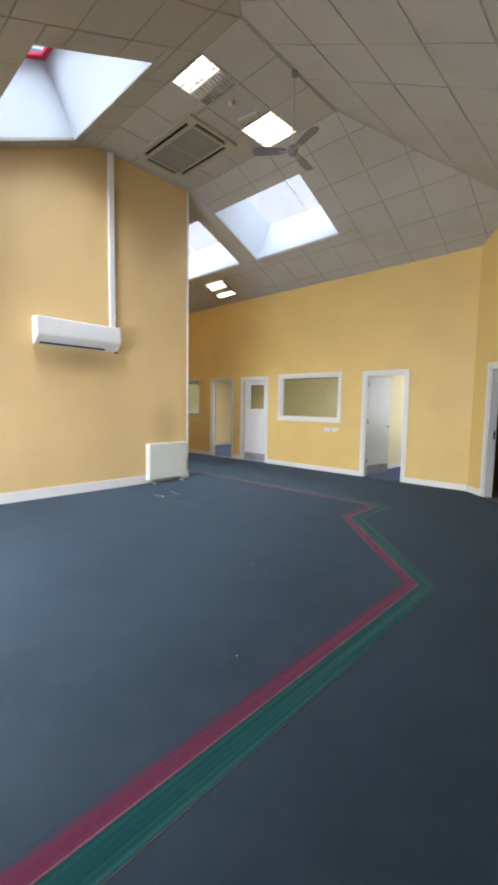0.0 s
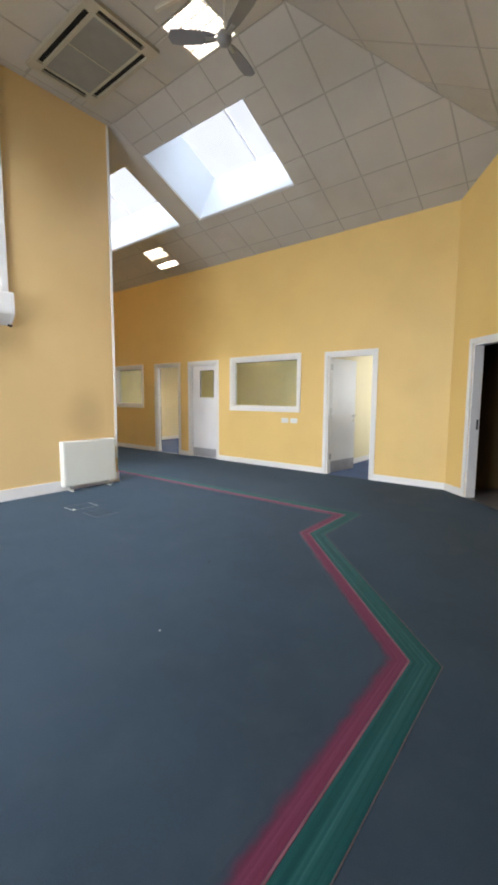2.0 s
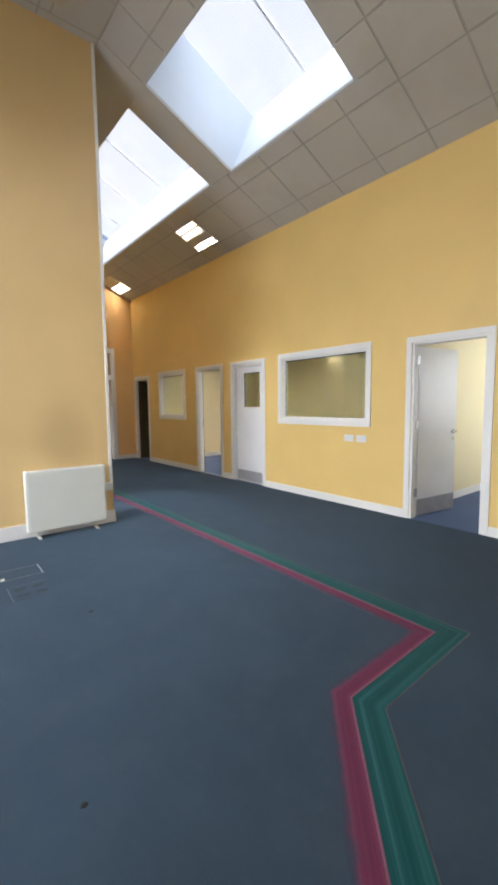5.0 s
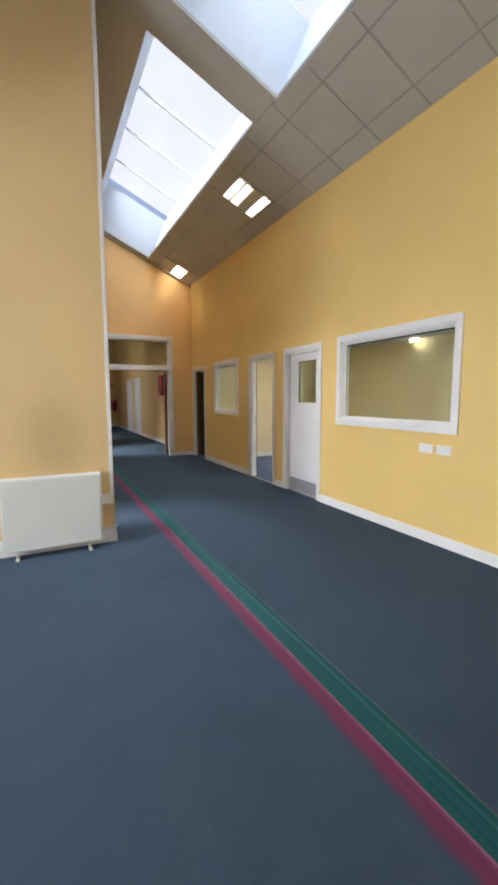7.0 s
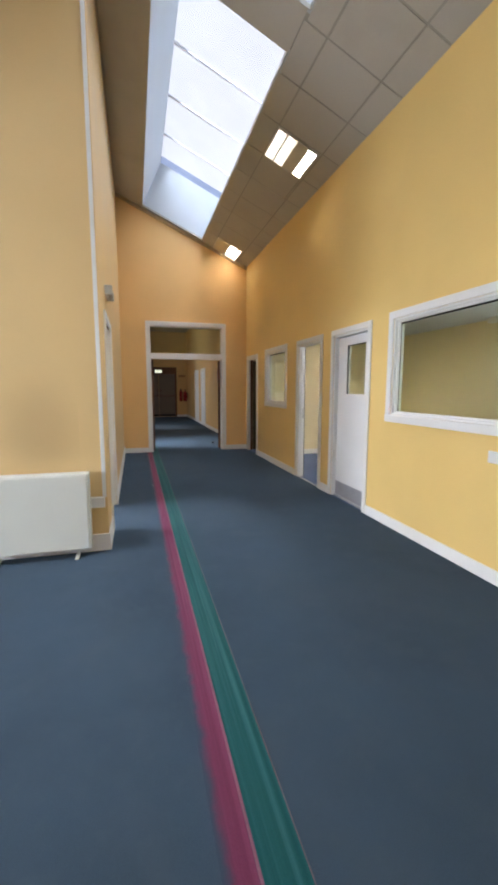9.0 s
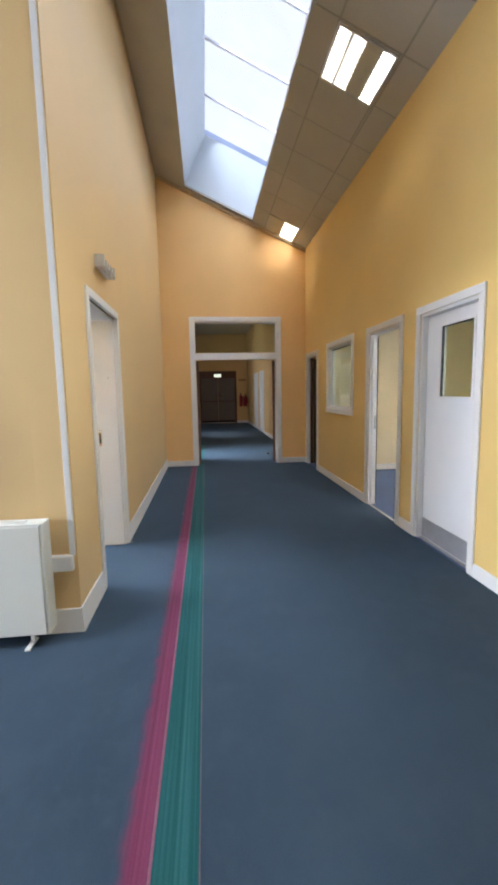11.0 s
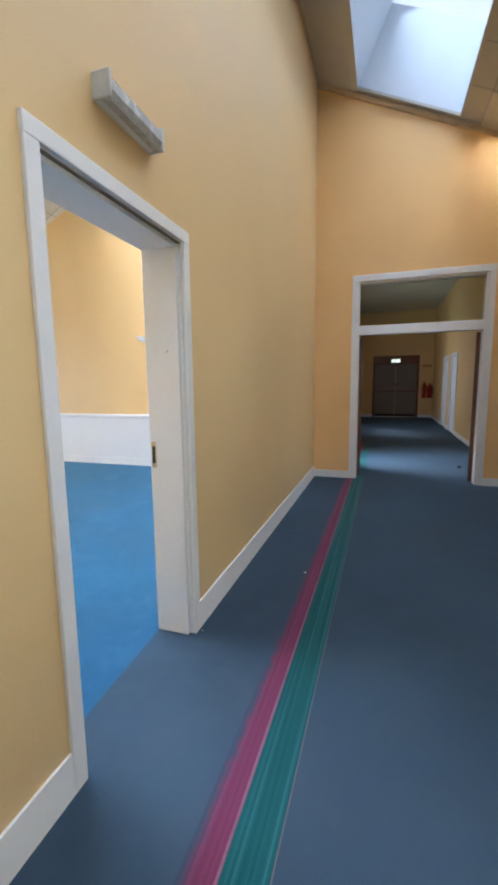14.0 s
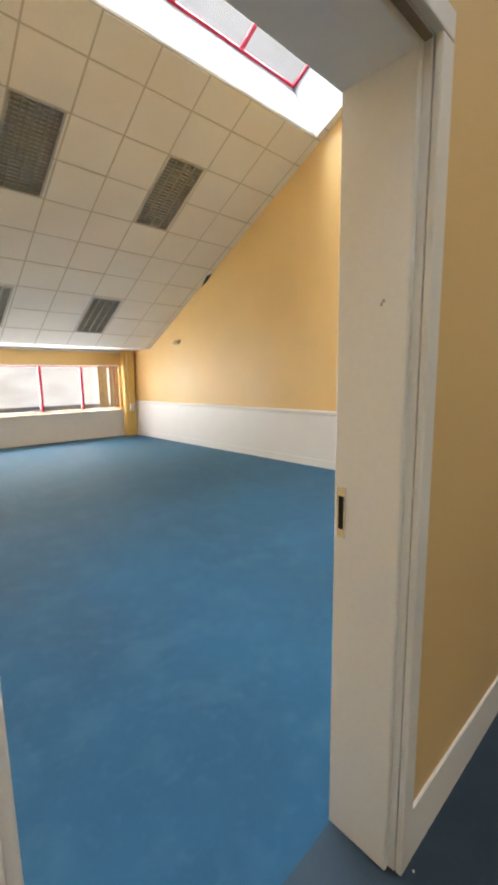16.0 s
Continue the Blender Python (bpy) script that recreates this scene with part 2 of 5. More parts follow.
def band_mat(name, base, streak, dark, worn=0.0):
    """Carpet strip with streaks of pile running along its length."""
    m, nt, b = node_mat(name)
    N, L = nt.nodes.new, nt.links.new
    uv, mp, s1, s2 = N("ShaderNodeUVMap"), N("ShaderNodeMapping"), N("ShaderNodeTexNoise"), N("ShaderNodeTexNoise")
    mp.inputs["Scale"].default_value = (0.35, 46, 1)
    L(uv.outputs["UV"], mp.inputs["Vector"])
    L(mp.outputs["Vector"], s1.inputs["Vector"])
    s1.inputs["Scale"].default_value, s1.inputs["Detail"].default_value = 1.0, 3
    geo = N("ShaderNodeNewGeometry")
    L(geo.outputs["Position"], s2.inputs["Vector"])
    s2.inputs["Scale"].default_value, s2.inputs["Detail"].default_value = 420, 3
    ramp = N("ShaderNodeValToRGB")
    ramp.color_ramp.elements[0].position, ramp.color_ramp.elements[0].color = 0.36, rgb(dark)
    ramp.color_ramp.elements[1].position, ramp.color_ramp.elements[1].color = 0.70, rgb(streak)
    mid = ramp.color_ramp.elements.new(0.52)
    mid.color = rgb(base)
    L(s1.outputs["Fac"], ramp.inputs["Fac"])
    sc = N("ShaderNodeVectorMath")
    sc.operation = "SCALE"
    r = N("ShaderNodeMapRange")
    r.inputs["To Min"].default_value, r.inputs["To Max"].default_value = 0.65, 1.35
    L(s2.outputs["Fac"], r.inputs["Value"])
    L(ramp.outputs["Color"], sc.inputs[0])
    L(r.outputs["Result"], sc.inputs["Scale"])
    colour = sc.outputs["Vector"]
    if worn:
        # pile worn away to the grey along the outer edge
        sep, ns, ma, mr, mx = N("ShaderNodeSeparateXYZ"), N("ShaderNodeTexNoise"), N("ShaderNodeMath"), N("ShaderNodeMapRange"), N("ShaderNodeMix")
        L(uv.outputs["UV"], sep.inputs["Vector"])
        L(geo.outputs["Position"], ns.inputs["Vector"])
        ns.inputs["Scale"].default_value, ns.inputs["Detail"].default_value = 14, 5
        ma.operation = "MULTIPLY_ADD"
        L(ns.outputs["Fac"], ma.inputs[0])
        ma.inputs[1].default_value = -worn
        L(sep.outputs["Y"], ma.inputs[2])
        mr.interpolation_type = "SMOOTHSTEP"
        mr.inputs["From Min"].default_value, mr.inputs["From Max"].default_value = -0.5 * worn, 0.55 * worn
        L(ma.outputs[0], mr.inputs["Value"])
        mx.data_type = "RGBA"
        L(mr.outputs["Result"], mx.inputs["Factor"])
        mx.inputs["A"].default_value = rgb((0.036, 0.058, 0.082))
        L(colour, mx.inputs["B"])
        colour = mx.outputs["Result"]
    L(colour, b.inputs["Base Color"])
    b.inputs["Roughness"].default_value = 0.95
    b.inputs["Specular IOR Level"].default_value = 0.08
    b.inputs["Sheen Weight"].default_value, b.inputs["Sheen Roughness"].default_value = 0.08, 0.35
    bp = N("ShaderNodeBump")
    bp.inputs["Strength"].default_value, bp.inputs["Distance"].default_value = 0.6, 0.004
    L(s2.outputs["Fac"], bp.inputs["Height"])
    L(bp.outputs["Normal"], b.inputs["Normal"])
    return m


carpet_pink = band_mat("plum_carpet", (0.148, 0.032, 0.070), (0.178, 0.046, 0.088), (0.122, 0.027, 0.060), 0.05)
carpet_green = band_mat("teal_carpet", (0.012, 0.076, 0.078), (0.032, 0.12, 0.118), (0.008, 0.060, 0.064))
carpet_line = surface("pale_pink_seam", (0.20, 0.085, 0.115), 0.95, vary=0.2, scale=6, grain=300, bump=0.4, grain_vary=0.2)


seam_dull = surface("dull_pink_seam", (0.115, 0.088, 0.096), 0.95, vary=0.2, scale=6, grain=300, bump=0.4, grain_vary=0.2)


def stained_shadowed_paint(marks):
    """The same yellow paint with brown marks for stain and cast shadow: (y, z, half width, half height, strength)."""
    m = paint_buff_lit.copy()
    m.name = "buff_lit_yellow_emulsion_stained_shadowed"
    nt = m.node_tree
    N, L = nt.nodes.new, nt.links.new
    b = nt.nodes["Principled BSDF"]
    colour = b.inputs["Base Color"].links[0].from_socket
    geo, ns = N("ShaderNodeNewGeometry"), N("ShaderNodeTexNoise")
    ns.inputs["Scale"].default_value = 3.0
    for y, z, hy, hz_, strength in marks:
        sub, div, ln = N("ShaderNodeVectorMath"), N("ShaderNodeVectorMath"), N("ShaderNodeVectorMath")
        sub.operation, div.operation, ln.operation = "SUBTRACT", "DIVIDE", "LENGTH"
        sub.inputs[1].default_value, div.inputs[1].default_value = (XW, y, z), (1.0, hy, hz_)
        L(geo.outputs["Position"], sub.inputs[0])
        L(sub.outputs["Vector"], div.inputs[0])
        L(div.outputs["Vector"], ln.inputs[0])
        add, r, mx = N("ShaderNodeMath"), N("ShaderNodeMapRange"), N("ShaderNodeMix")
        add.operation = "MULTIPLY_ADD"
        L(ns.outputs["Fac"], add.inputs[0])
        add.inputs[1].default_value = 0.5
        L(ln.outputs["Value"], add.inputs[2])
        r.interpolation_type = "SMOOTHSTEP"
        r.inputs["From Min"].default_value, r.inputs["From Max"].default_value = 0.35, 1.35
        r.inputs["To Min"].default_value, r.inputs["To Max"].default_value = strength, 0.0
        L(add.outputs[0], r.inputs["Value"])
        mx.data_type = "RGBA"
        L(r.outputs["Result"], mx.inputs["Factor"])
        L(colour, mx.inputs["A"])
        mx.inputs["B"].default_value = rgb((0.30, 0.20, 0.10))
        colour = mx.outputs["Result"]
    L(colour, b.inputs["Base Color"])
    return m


# smudge over the heater, and the wall air conditioner's shadow painted below it
paint_stained_shadowed = stained_shadowed_paint([(5.38, 1.02, 0.36, 0.52, 0.32), (3.85, 2.06, 0.75, 0.28, 0.5)])


def clear_glass(name, tint=(0.89, 0.93, 0.87), rough=0.01):
    m, nt, b = node_mat(name)
    N, L = nt.nodes.new, nt.links.new
    tr, gl, lw, mx = N("ShaderNodeBsdfTransparent"), N("ShaderNodeBsdfGlossy"), N("ShaderNodeLayerWeight"), N("ShaderNodeMixShader")
    tr.inputs["Color"].default_value = rgb(tint)
    gl.inputs["Roughness"].default_value = rough
    pw, ad = N("ShaderNodeMath"), N("ShaderNodeMath")
    pw.operation, ad.operation = "POWER", "MULTIPLY_ADD"
    L(lw.outputs["Facing"], pw.inputs[0])
    lw.inputs["Blend"].default_value = 0.5
    pw.inputs[1].default_value = 5.0
    L(pw.outputs[0], ad.inputs[0])
    ad.inputs[1].default_value, ad.inputs[2].default_value = 0.6, 0.035
    L(ad.outputs[0], mx.inputs["Fac"])
    L(tr.outputs["BSDF"], mx.inputs[1])
    L(gl.outputs["BSDF"], mx.inputs[2])
    L(mx.outputs["Shader"], nt.nodes["Material Output"].inputs["Surface"])
    return m


def ribbed_glazing():
    """Ribbed translucent roof sheet: thin pale ribs in a milky pane."""
    m, nt, b = node_mat("ribbed_roof_glazing")
    N, L = nt.nodes.new, nt.links.new
    geo, wv, ns, r = N("ShaderNodeNewGeometry"), N("ShaderNodeTexWave"), N("ShaderNodeTexNoise"), N("ShaderNodeMapRange")
    wv.bands_direction = "X"
    wv.inputs["Scale"].default_value = 9.0
    wv.inputs["Distortion"].default_value = 0.0
    L(geo.outputs["Position"], wv.inputs["Vector"])
    ns.inputs["Scale"].default_value = 1.6
    L(geo.outputs["Position"], ns.inputs["Vector"])
    ad = N("ShaderNodeMath")
    ad.operation = "MULTIPLY_ADD"
    L(wv.outputs["Fac"], ad.inputs[0])
    ad.inputs[1].default_value = 0.06
    L(ns.outputs["Fac"], ad.inputs[2])
    r.inputs["From Min"].default_value, r.inputs["From Max"].default_value = 0.2, 1.0
    r.inputs["To Min"].default_value, r.inputs["To Max"].default_value = 0.94, 1.0
    L(ad.outputs[0], r.inputs["Value"])
    sc = N("ShaderNodeVectorMath")
    sc.operation = "SCALE"
    sc.inputs[0].default_value = (0.96, 0.97, 1.0)
    L(r.outputs["Result"], sc.inputs["Scale"])
    tr = N("ShaderNodeBsdfTransparent")
    L(sc.outputs["Vector"], tr.inputs["Color"])
    gl, mx = N("ShaderNodeBsdfGlossy"), N("ShaderNodeMixShader")
    gl.inputs["Roughness"].default_value = 0.3
    mx.inputs["Fac"].default_value = 0.05
    L(tr.outputs["BSDF"], mx.inputs[1])
    L(gl.outputs["BSDF"], mx.inputs[2])
    L(mx.outputs["Shader"], nt.nodes["Material Output"].inputs["Surface"])
    return m


glass_clear = clear_glass("clear_glass")
glass_window = clear_glass("window_glass", (0.97, 0.98, 0.98))
glass_roof = ribbed_glazing()


def glow(name, col, strength):
    m, nt, b = node_mat(name)
    b.inputs["Base Color"].default_value = rgb((0.9, 0.9, 0.9))
    b.inputs["Emission Color"].default_value = rgb(col)
    b.inputs["Emission Strength"].default_value = strength
    return m


tube_lit = glow("lit_fluorescent_tube", (1.0, 0.95, 0.84), 8.0)
tube_lit_dull = glow("dulled_lit_tube", (1.0, 0.95, 0.80), 9.0)
tube_lit_room = glow("lit_white_tube", (1.0, 0.95, 0.84), 30.0)
tube_lit_lobby = glow("lit_lobby_tube", (1.0, 0.95, 0.84), 55.0)
tube_lit_corr = glow("lit_warm_tube", (1.0, 0.97, 0.87), 95.0)
tube_lit_end = glow("lit_end_tube", (1.0, 0.97, 0.87), 30.0)
bulkhead_lit = glow("lit_bulkhead_diffuser", (1.0, 0.95, 0.85), 14.0)
sky_glow = glow("overcast_sky_backdrop", (0.88, 0.97, 1.0), 0.84)
haze_glow = glow("hazy_distance_backdrop", (0.94, 0.97, 1.0), 0.72)
for m_ in (sky_glow, haze_glow):
    m_.node_tree.nodes["Principled BSDF"].inputs["Base Color"].default_value = (0, 0, 0, 1)
hz = haze_glow.node_tree
hz_n, hz_g, hz_m, hz_r = hz.nodes.new("ShaderNodeTexNoise"), hz.nodes.new("ShaderNodeNewGeometry"), hz.nodes.new("ShaderNodeMapping"), hz.nodes.new("ShaderNodeMapRange")
hz_m.inputs["Scale"].default_value = (0.35, 1.0, 1.1)
hz_n.inputs["Scale"].default_value, hz_n.inputs["Detail"].default_value = 0.8, 4
hz.links.new(hz_g.outputs["Position"], hz_m.inputs["Vector"])
hz.links.new(hz_m.outputs["Vector"], hz_n.inputs["Vector"])
hz.links.new(hz_n.outputs["Fac"], hz_r.inputs["Value"])
hz_r.inputs["From Min"].default_value, hz_r.inputs["From Max"].default_value = 0.35, 0.65
hz_r.inputs["To Min"].default_value, hz_r.inputs["To Max"].default_value = 0.86, 1.15
hz.links.new(hz_r.outputs["Result"], hz.nodes["Principled BSDF"].inputs["Emission Strength"])
exit_glow = glow("exit_sign_glow", (0.85, 1.0, 0.75), 1.0)

# ---- building helpers ----


class Shape:
    """Collects faces of one mesh, each with a material slot."""

    def __init__(self):
        self.v, self.f, self.m = [], [], []

    def add(self, verts, faces, slot=0):
        o = len(self.v)
        self.v += [tuple(p) for p in verts]
        self.f += [tuple(i + o for i in f) for f in faces]
        self.m += [slot] * len(faces)
        return self

    def box(self, x0, x1, y0, y1, z0, z1, slot=0):
        x0, x1, y0, y1, z0, z1 = min(x0, x1), max(x0, x1), min(y0, y1), max(y0, y1), min(z0, z1), max(z0, z1)
        v = [(x, y, z) for z in (z0, z1) for y in (y0, y1) for x in (x0, x1)]
        return self.add(v, [(0, 2, 3, 1), (4, 5, 7, 6), (0, 1, 5, 4), (2, 6, 7, 3), (0, 4, 6, 2), (1, 3, 7, 5)], slot)

    def prism(self, lower, upper, slot=0):
        """Between two rings of equal length; the lower one runs anticlockwise seen from its far side's normal."""
        n = len(lower)
        faces = [tuple(range(n - 1, -1, -1)), tuple(range(n, 2 * n))]
        faces += [(i, (i + 1) % n, n + (i + 1) % n, n + i) for i in range(n)]
        return self.add(list(lower) + list(upper), faces, slot)

    def mesh(self, name, mats):
        me = bpy.data.meshes.new(name)
        me.from_pydata(self.v, [], self.f)
        for m in mats:
            me.materials.append(m)
        me.polygons.foreach_set("material_index", self.m)
        me.update()
        return me


def structure(name, shape, mats, label, category):
    mats = mats if isinstance(mats, (list, tuple)) else [mats]
    return tagged(new(name, shape.mesh(name, mats)), label, category, kind="structure")


def thing(name, label, category, at=(0, 0, 0), group="", kind="", turn=0.0):
    ob = new(name)
    ob.empty_display_size = 0.05
    ob.matrix_world = pose(*at, 0, 0, turn)
    return tagged(ob, label, category, group, kind)


def part(name, bm, material, parent, label="", smooth=False):
    """Links a bmesh as one mesh object under a thing or a part (coordinates local to the parent)."""
    me = bpy.data.meshes.new(name)
    bmesh.ops.recalc_face_normals(bm, faces=bm.faces)
    if smooth:
        for f in bm.faces:
            f.smooth = True
    bm.to_mesh(me)
    bm.free()
    me.materials.append(material)
    ob = new(name, me)
    ob.parent = parent
    return tagged(ob, label)


def block(*boxes, bevel=0.0, segments=2):
    """A bmesh of boxes (x0, x1, y0, y1, z0, z1) with rounded edges."""
    bm = bmesh.new()
    for x0, x1, y0, y1, z0, z1 in boxes:
        ret = bmesh.ops.create_cube(bm, size=1.0)
        bmesh.ops.transform(bm, verts=ret["verts"], matrix=Matrix.Translation(((x0 + x1) / 2, (y0 + y1) / 2, (z0 + z1) / 2)) @ Matrix.Diagonal((abs(x1 - x0), abs(y1 - y0), abs(z1 - z0), 1)))
        if bevel:
            es = list({e for v in ret["verts"] for e in v.link_edges})
            bmesh.ops.bevel(bm, geom=es, offset=bevel, segments=segments, affect="EDGES", profile=0.5)
    return bm


def rod(a, b, r, r2=None, seg=16):
    bm = bmesh.new()
    a, b = Vector(a), Vector(b)
    d = b - a
    m = Matrix.Translation((a + b) / 2) @ d.to_track_quat("Z", "Y").to_matrix().to_4x4()
    bmesh.ops.create_cone(bm, cap_ends=True, segments=seg, radius1=r, radius2=r if r2 is None else r2, depth=d.length, matrix=m)
    return bm


def lathe(profile, seg=24, axis=None):
    """Turns a profile of (radius, height) about z."""
    bm = bmesh.new()
    rings = []
    for r, z in profile:
        rings.append([bm.verts.new((r * math.cos(2 * math.pi * i / seg), r * math.sin(2 * math.pi * i / seg), z)) for i in range(seg)])
    for p, q in zip(rings, rings[1:]):
        for i in range(seg):
            bm.faces.new((p[i], p[(i + 1) % seg], q[(i + 1) % seg], q[i]))
    bm.faces.new(list(reversed(rings[0])))
    bm.faces.new(rings[-1])
    return bm


def join(*bms):
    out = bmesh.new()
    for b in bms:
        me = bpy.data.meshes.new("tmp")
        b.to_mesh(me)
        b.free()
        out.from_mesh(me)
        bpy.data.meshes.remove(me)
    return out


def moved(bm, m):
    bmesh.ops.transform(bm, verts=bm.verts, matrix=m)
    return bm


def sweep_profile(profile, axis_len, along="x"):
    """Extrudes a closed profile of (a, z) points along an axis, centred at 0..axis_len."""
    bm = bmesh.new()
    put = (lambda s, a, z: (s, a, z)) if along == "x" else (lambda s, a, z: (a, s, z))
    r0 = [bm.verts.new(put(0, a, z)) for a, z in profile]
    r1 = [bm.verts.new(put(axis_len, a, z)) for a, z in profile]
    n = len(profile)
    for i in range(n):
        bm.faces.new((r0[i], r0[(i + 1) % n], r1[(i + 1) % n], r1[i]))
    bm.faces.new(r0)
    bm.faces.new(list(reversed(r1)))
    return bm


# ---- floors ----
fl = Shape()
fl.prism([(XE - 0.15, YL, -0.06), (XE - 0.15, YR, -0.06), (-1.01, YR, -0.06), (XEAST, 5.36, -0.06), (XEAST, YSOUTH, -0.06), (XW, YSOUTH, -0.06), (XW, YL, -0.06)][::-1],
         [(XE - 0.15, YL, 0), (XE - 0.15, YR, 0), (-1.01, YR, 0), (XEAST, 5.36, 0), (XEAST, YSOUTH, 0), (XW, YSOUTH, 0), (XW, YL, 0)][::-1])
fl.box(-21.9, XE - 0.15, 5.8, YR, -0.06, 0)
# grey carpet reaches into the doorway of the blue room, cut askew
fl.prism([(-6.62, YL, -0.06), (-5.71, YL, -0.06), (-5.71, 5.70, -0.06), (-6.62, 5.665, -0.06)][::-1], [(-6.62, YL, 0), (-5.71, YL, 0), (-5.71, 5.70, 0), (-6.62, 5.665, 0)][::-1])
structure("floor", fl, carpet_dark, "dark blue-grey worn contract carpet through hall and corridor", "floor")
fb = Shape()
fb.prism([(-6.62, 5.665, -0.06), (-5.71, 5.70, -0.06), (-5.71, 5.655, -0.06), (-6.62, 5.655, -0.06)][::-1], [(-6.62, 5.665, 0), (-5.71, 5.70, 0), (-5.71, 5.655, 0), (-6.62, 5.655, 0)][::-1])
fb.box(XROOM, XW - 0.2, YWIN, 5.655, -0.06, 0)
structure("floor_blue_room", fb, carpet_blue, "bright blue carpet of the large empty room", "floor")
fr_ = Shape()
fr_.box(-10.9, -1.15, YR, 12.3, -0.06, -0.001)
structure("floor_side_rooms", fr_, carpet_room, "mid-blue carpet in the rooms behind the long wall", "floor")

# ---- coloured carpet bands let into the floor ----
BAND = [(-0.12, YSOUTH), (-0.13, 4.20), (-1.54, 5.60), (-1.56, 6.43), (-10.6, 6.435), (-14.5, 6.44)]


def offset_line(line, d):
    """The polyline moved d to its left, with mitred corners."""
    out = []
    for i, p in enumerate(line):
        p = Vector(p)
        dirs = []
        if i:
            dirs.append((p - Vector(line[i - 1])).normalized())
        if i < len(line) - 1:
            dirs.append((Vector(line[i + 1]) - p).normalized())
        ns = [Vector((-q.y, q.x)) for q in dirs]
        n = sum(ns, Vector((0, 0))).normalized()
        out.append(p + n * (d / max(0.3, n.dot(ns[0]))))
    return out


def band(name, d0, d1, z, material, label):
    a, b = offset_line(BAND, d0), offset_line(BAND, d1)
    bm = bmesh.new()
    uvl = bm.loops.layers.uv.new("UVMap")
    run = 0.0
    for i in range(len(BAND) - 1):
        length = (Vector(BAND[i + 1]) - Vector(BAND[i])).length
        quad = [(a[i], run, 0), (b[i], run, abs(d1 - d0)), (b[i + 1], run + length, abs(d1 - d0)), (a[i + 1], run + length, 0)]
        top = [bm.verts.new((p.x, p.y, z)) for p, _, _ in quad]
        f = bm.faces.new(top)
        if f.normal.z < 0:
            f.normal_flip()
        f.normal_update()
        for lp in f.loops:
            for (p, u, w), v in zip(quad, top):
                if lp.vert is v:
                    lp[uvl].uv = (u, w)
        low = [bm.verts.new((p.x, p.y, z - 0.004)) for p, _, _ in quad]
        for k in range(4):
            bm.faces.new((top[k], top[(k + 1) % 4], low[(k + 1) % 4], low[k]))
        run += length
    bmesh.ops.recalc_face_normals(bm, faces=bm.faces)
    me = bpy.data.meshes.new(name)
    bm.to_mesh(me)
    bm.free()
    me.materials.append(material)
    return tagged(new(name, me), label, "carpet strip", kind="structure")


band("carpet_strip_plum", 0.112, 0.006, 0.0016, carpet_pink, "plum carpet strip let into the grey carpet")
band("carpet_strip_teal", -0.006, -0.142, 0.0016, carpet_green, "teal carpet strip with pale streaks")
band("carpet_seam_plum", 0.005, -0.004, 0.0022, carpet_line, "pale pink seam between plum and teal strips")
band("carpet_seam_teal", -0.143, -0.147, 0.0017, seam_dull, "thin pale seam along the teal strip")

# ---- walls ----
TW = 0.10


def wall_along_x(shape, x0, x1, y0, y1, ztop, openings, slot=0):
    """openings: (xa, xb, za, zb). Piers, lintels and sills of one wall."""
    x = x0
    for xa, xb, za, zb in sorted(openings):
        shape.box(x, xa, y0, y1, 0, ztop, slot)
        shape.box(xa, xb, y0, y1, zb, ztop, slot)
        if za > 0.01:
            shape.box(xa, xb, y0, y1, 0, za, slot)
        x = xb
    shape.box(x, x1, y0, y1, 0, ztop, slot)


D1 = (-2.96, -2.15, 0, 2.04)
D2 = (-6.37, -5.57, 0, 2.04)
D3 = (-7.55, -6.76, 0, 2.04)
D4 = (-10.51, -9.82, 0, 2.02)
W1 = (-5.12, -3.57, 1.13, 2.055)
W2 = (-9.17, -8.12, 1.12, 2.045)
DL = (-6.615, -5.705, 0, 2.06)
wn_ = Shape()
wall_along_x(wn_, XE - 0.1, -1.01 + 0.06, YR, YR + TW, 4.03, [D1, D2, D3, D4, W1, W2])
structure("wall_north", wn_, paint_golden_lit, "long yellow painted wall with doors and internal windows", "wall")

wl = Shape()
wall_along_x(wl, XE, XW, YL - 0.2, YL, 5.24, [DL])
structure("wall_corridor_south", wl, paint_buff_lit, "tall yellow painted corridor wall with open doorway", "wall")

PO = (6.45, 8.02, 2.70)  # portal opening
we = Shape()
we.box(XE - 0.15, XE, YL - 0.2, PO[0], 0, 2.70)
we.box(XE - 0.15, XE, PO[1], YR, 0, 2.70)


def slab_yz(shape, x0, x1, ring, slot=0):
    """A wall in the yz plane from an outline of (y, z), anticlockwise seen from +x."""
    shape.prism([(x0, y, z) for y, z in ring], [(x1, y, z) for y, z in ring], slot)


slab_yz(we, XE - 0.15, XE, [(YL - 0.2, 2.70), (YR, 2.70), (YR, 4.04), (CREASE_N, 5.25), (YL - 0.2, 5.25)])
structure("wall_corridor_end", we, paint_yellow_warm_lit, "yellow painted end wall over the corridor opening", "wall")

ww = Shape()
slab_yz(ww, XW - 0.2, XW, [(YSOUTH, 0), (YL - 0.2, 0), (YL - 0.2, 5.24), (CREASE_S, 5.24), (YSOUTH, 3.13)])
structure("wall_west", ww, paint_stained_shadowed, "tall yellow painted wall, smudged over the heater, shadow painted under the air conditioner", "wall")

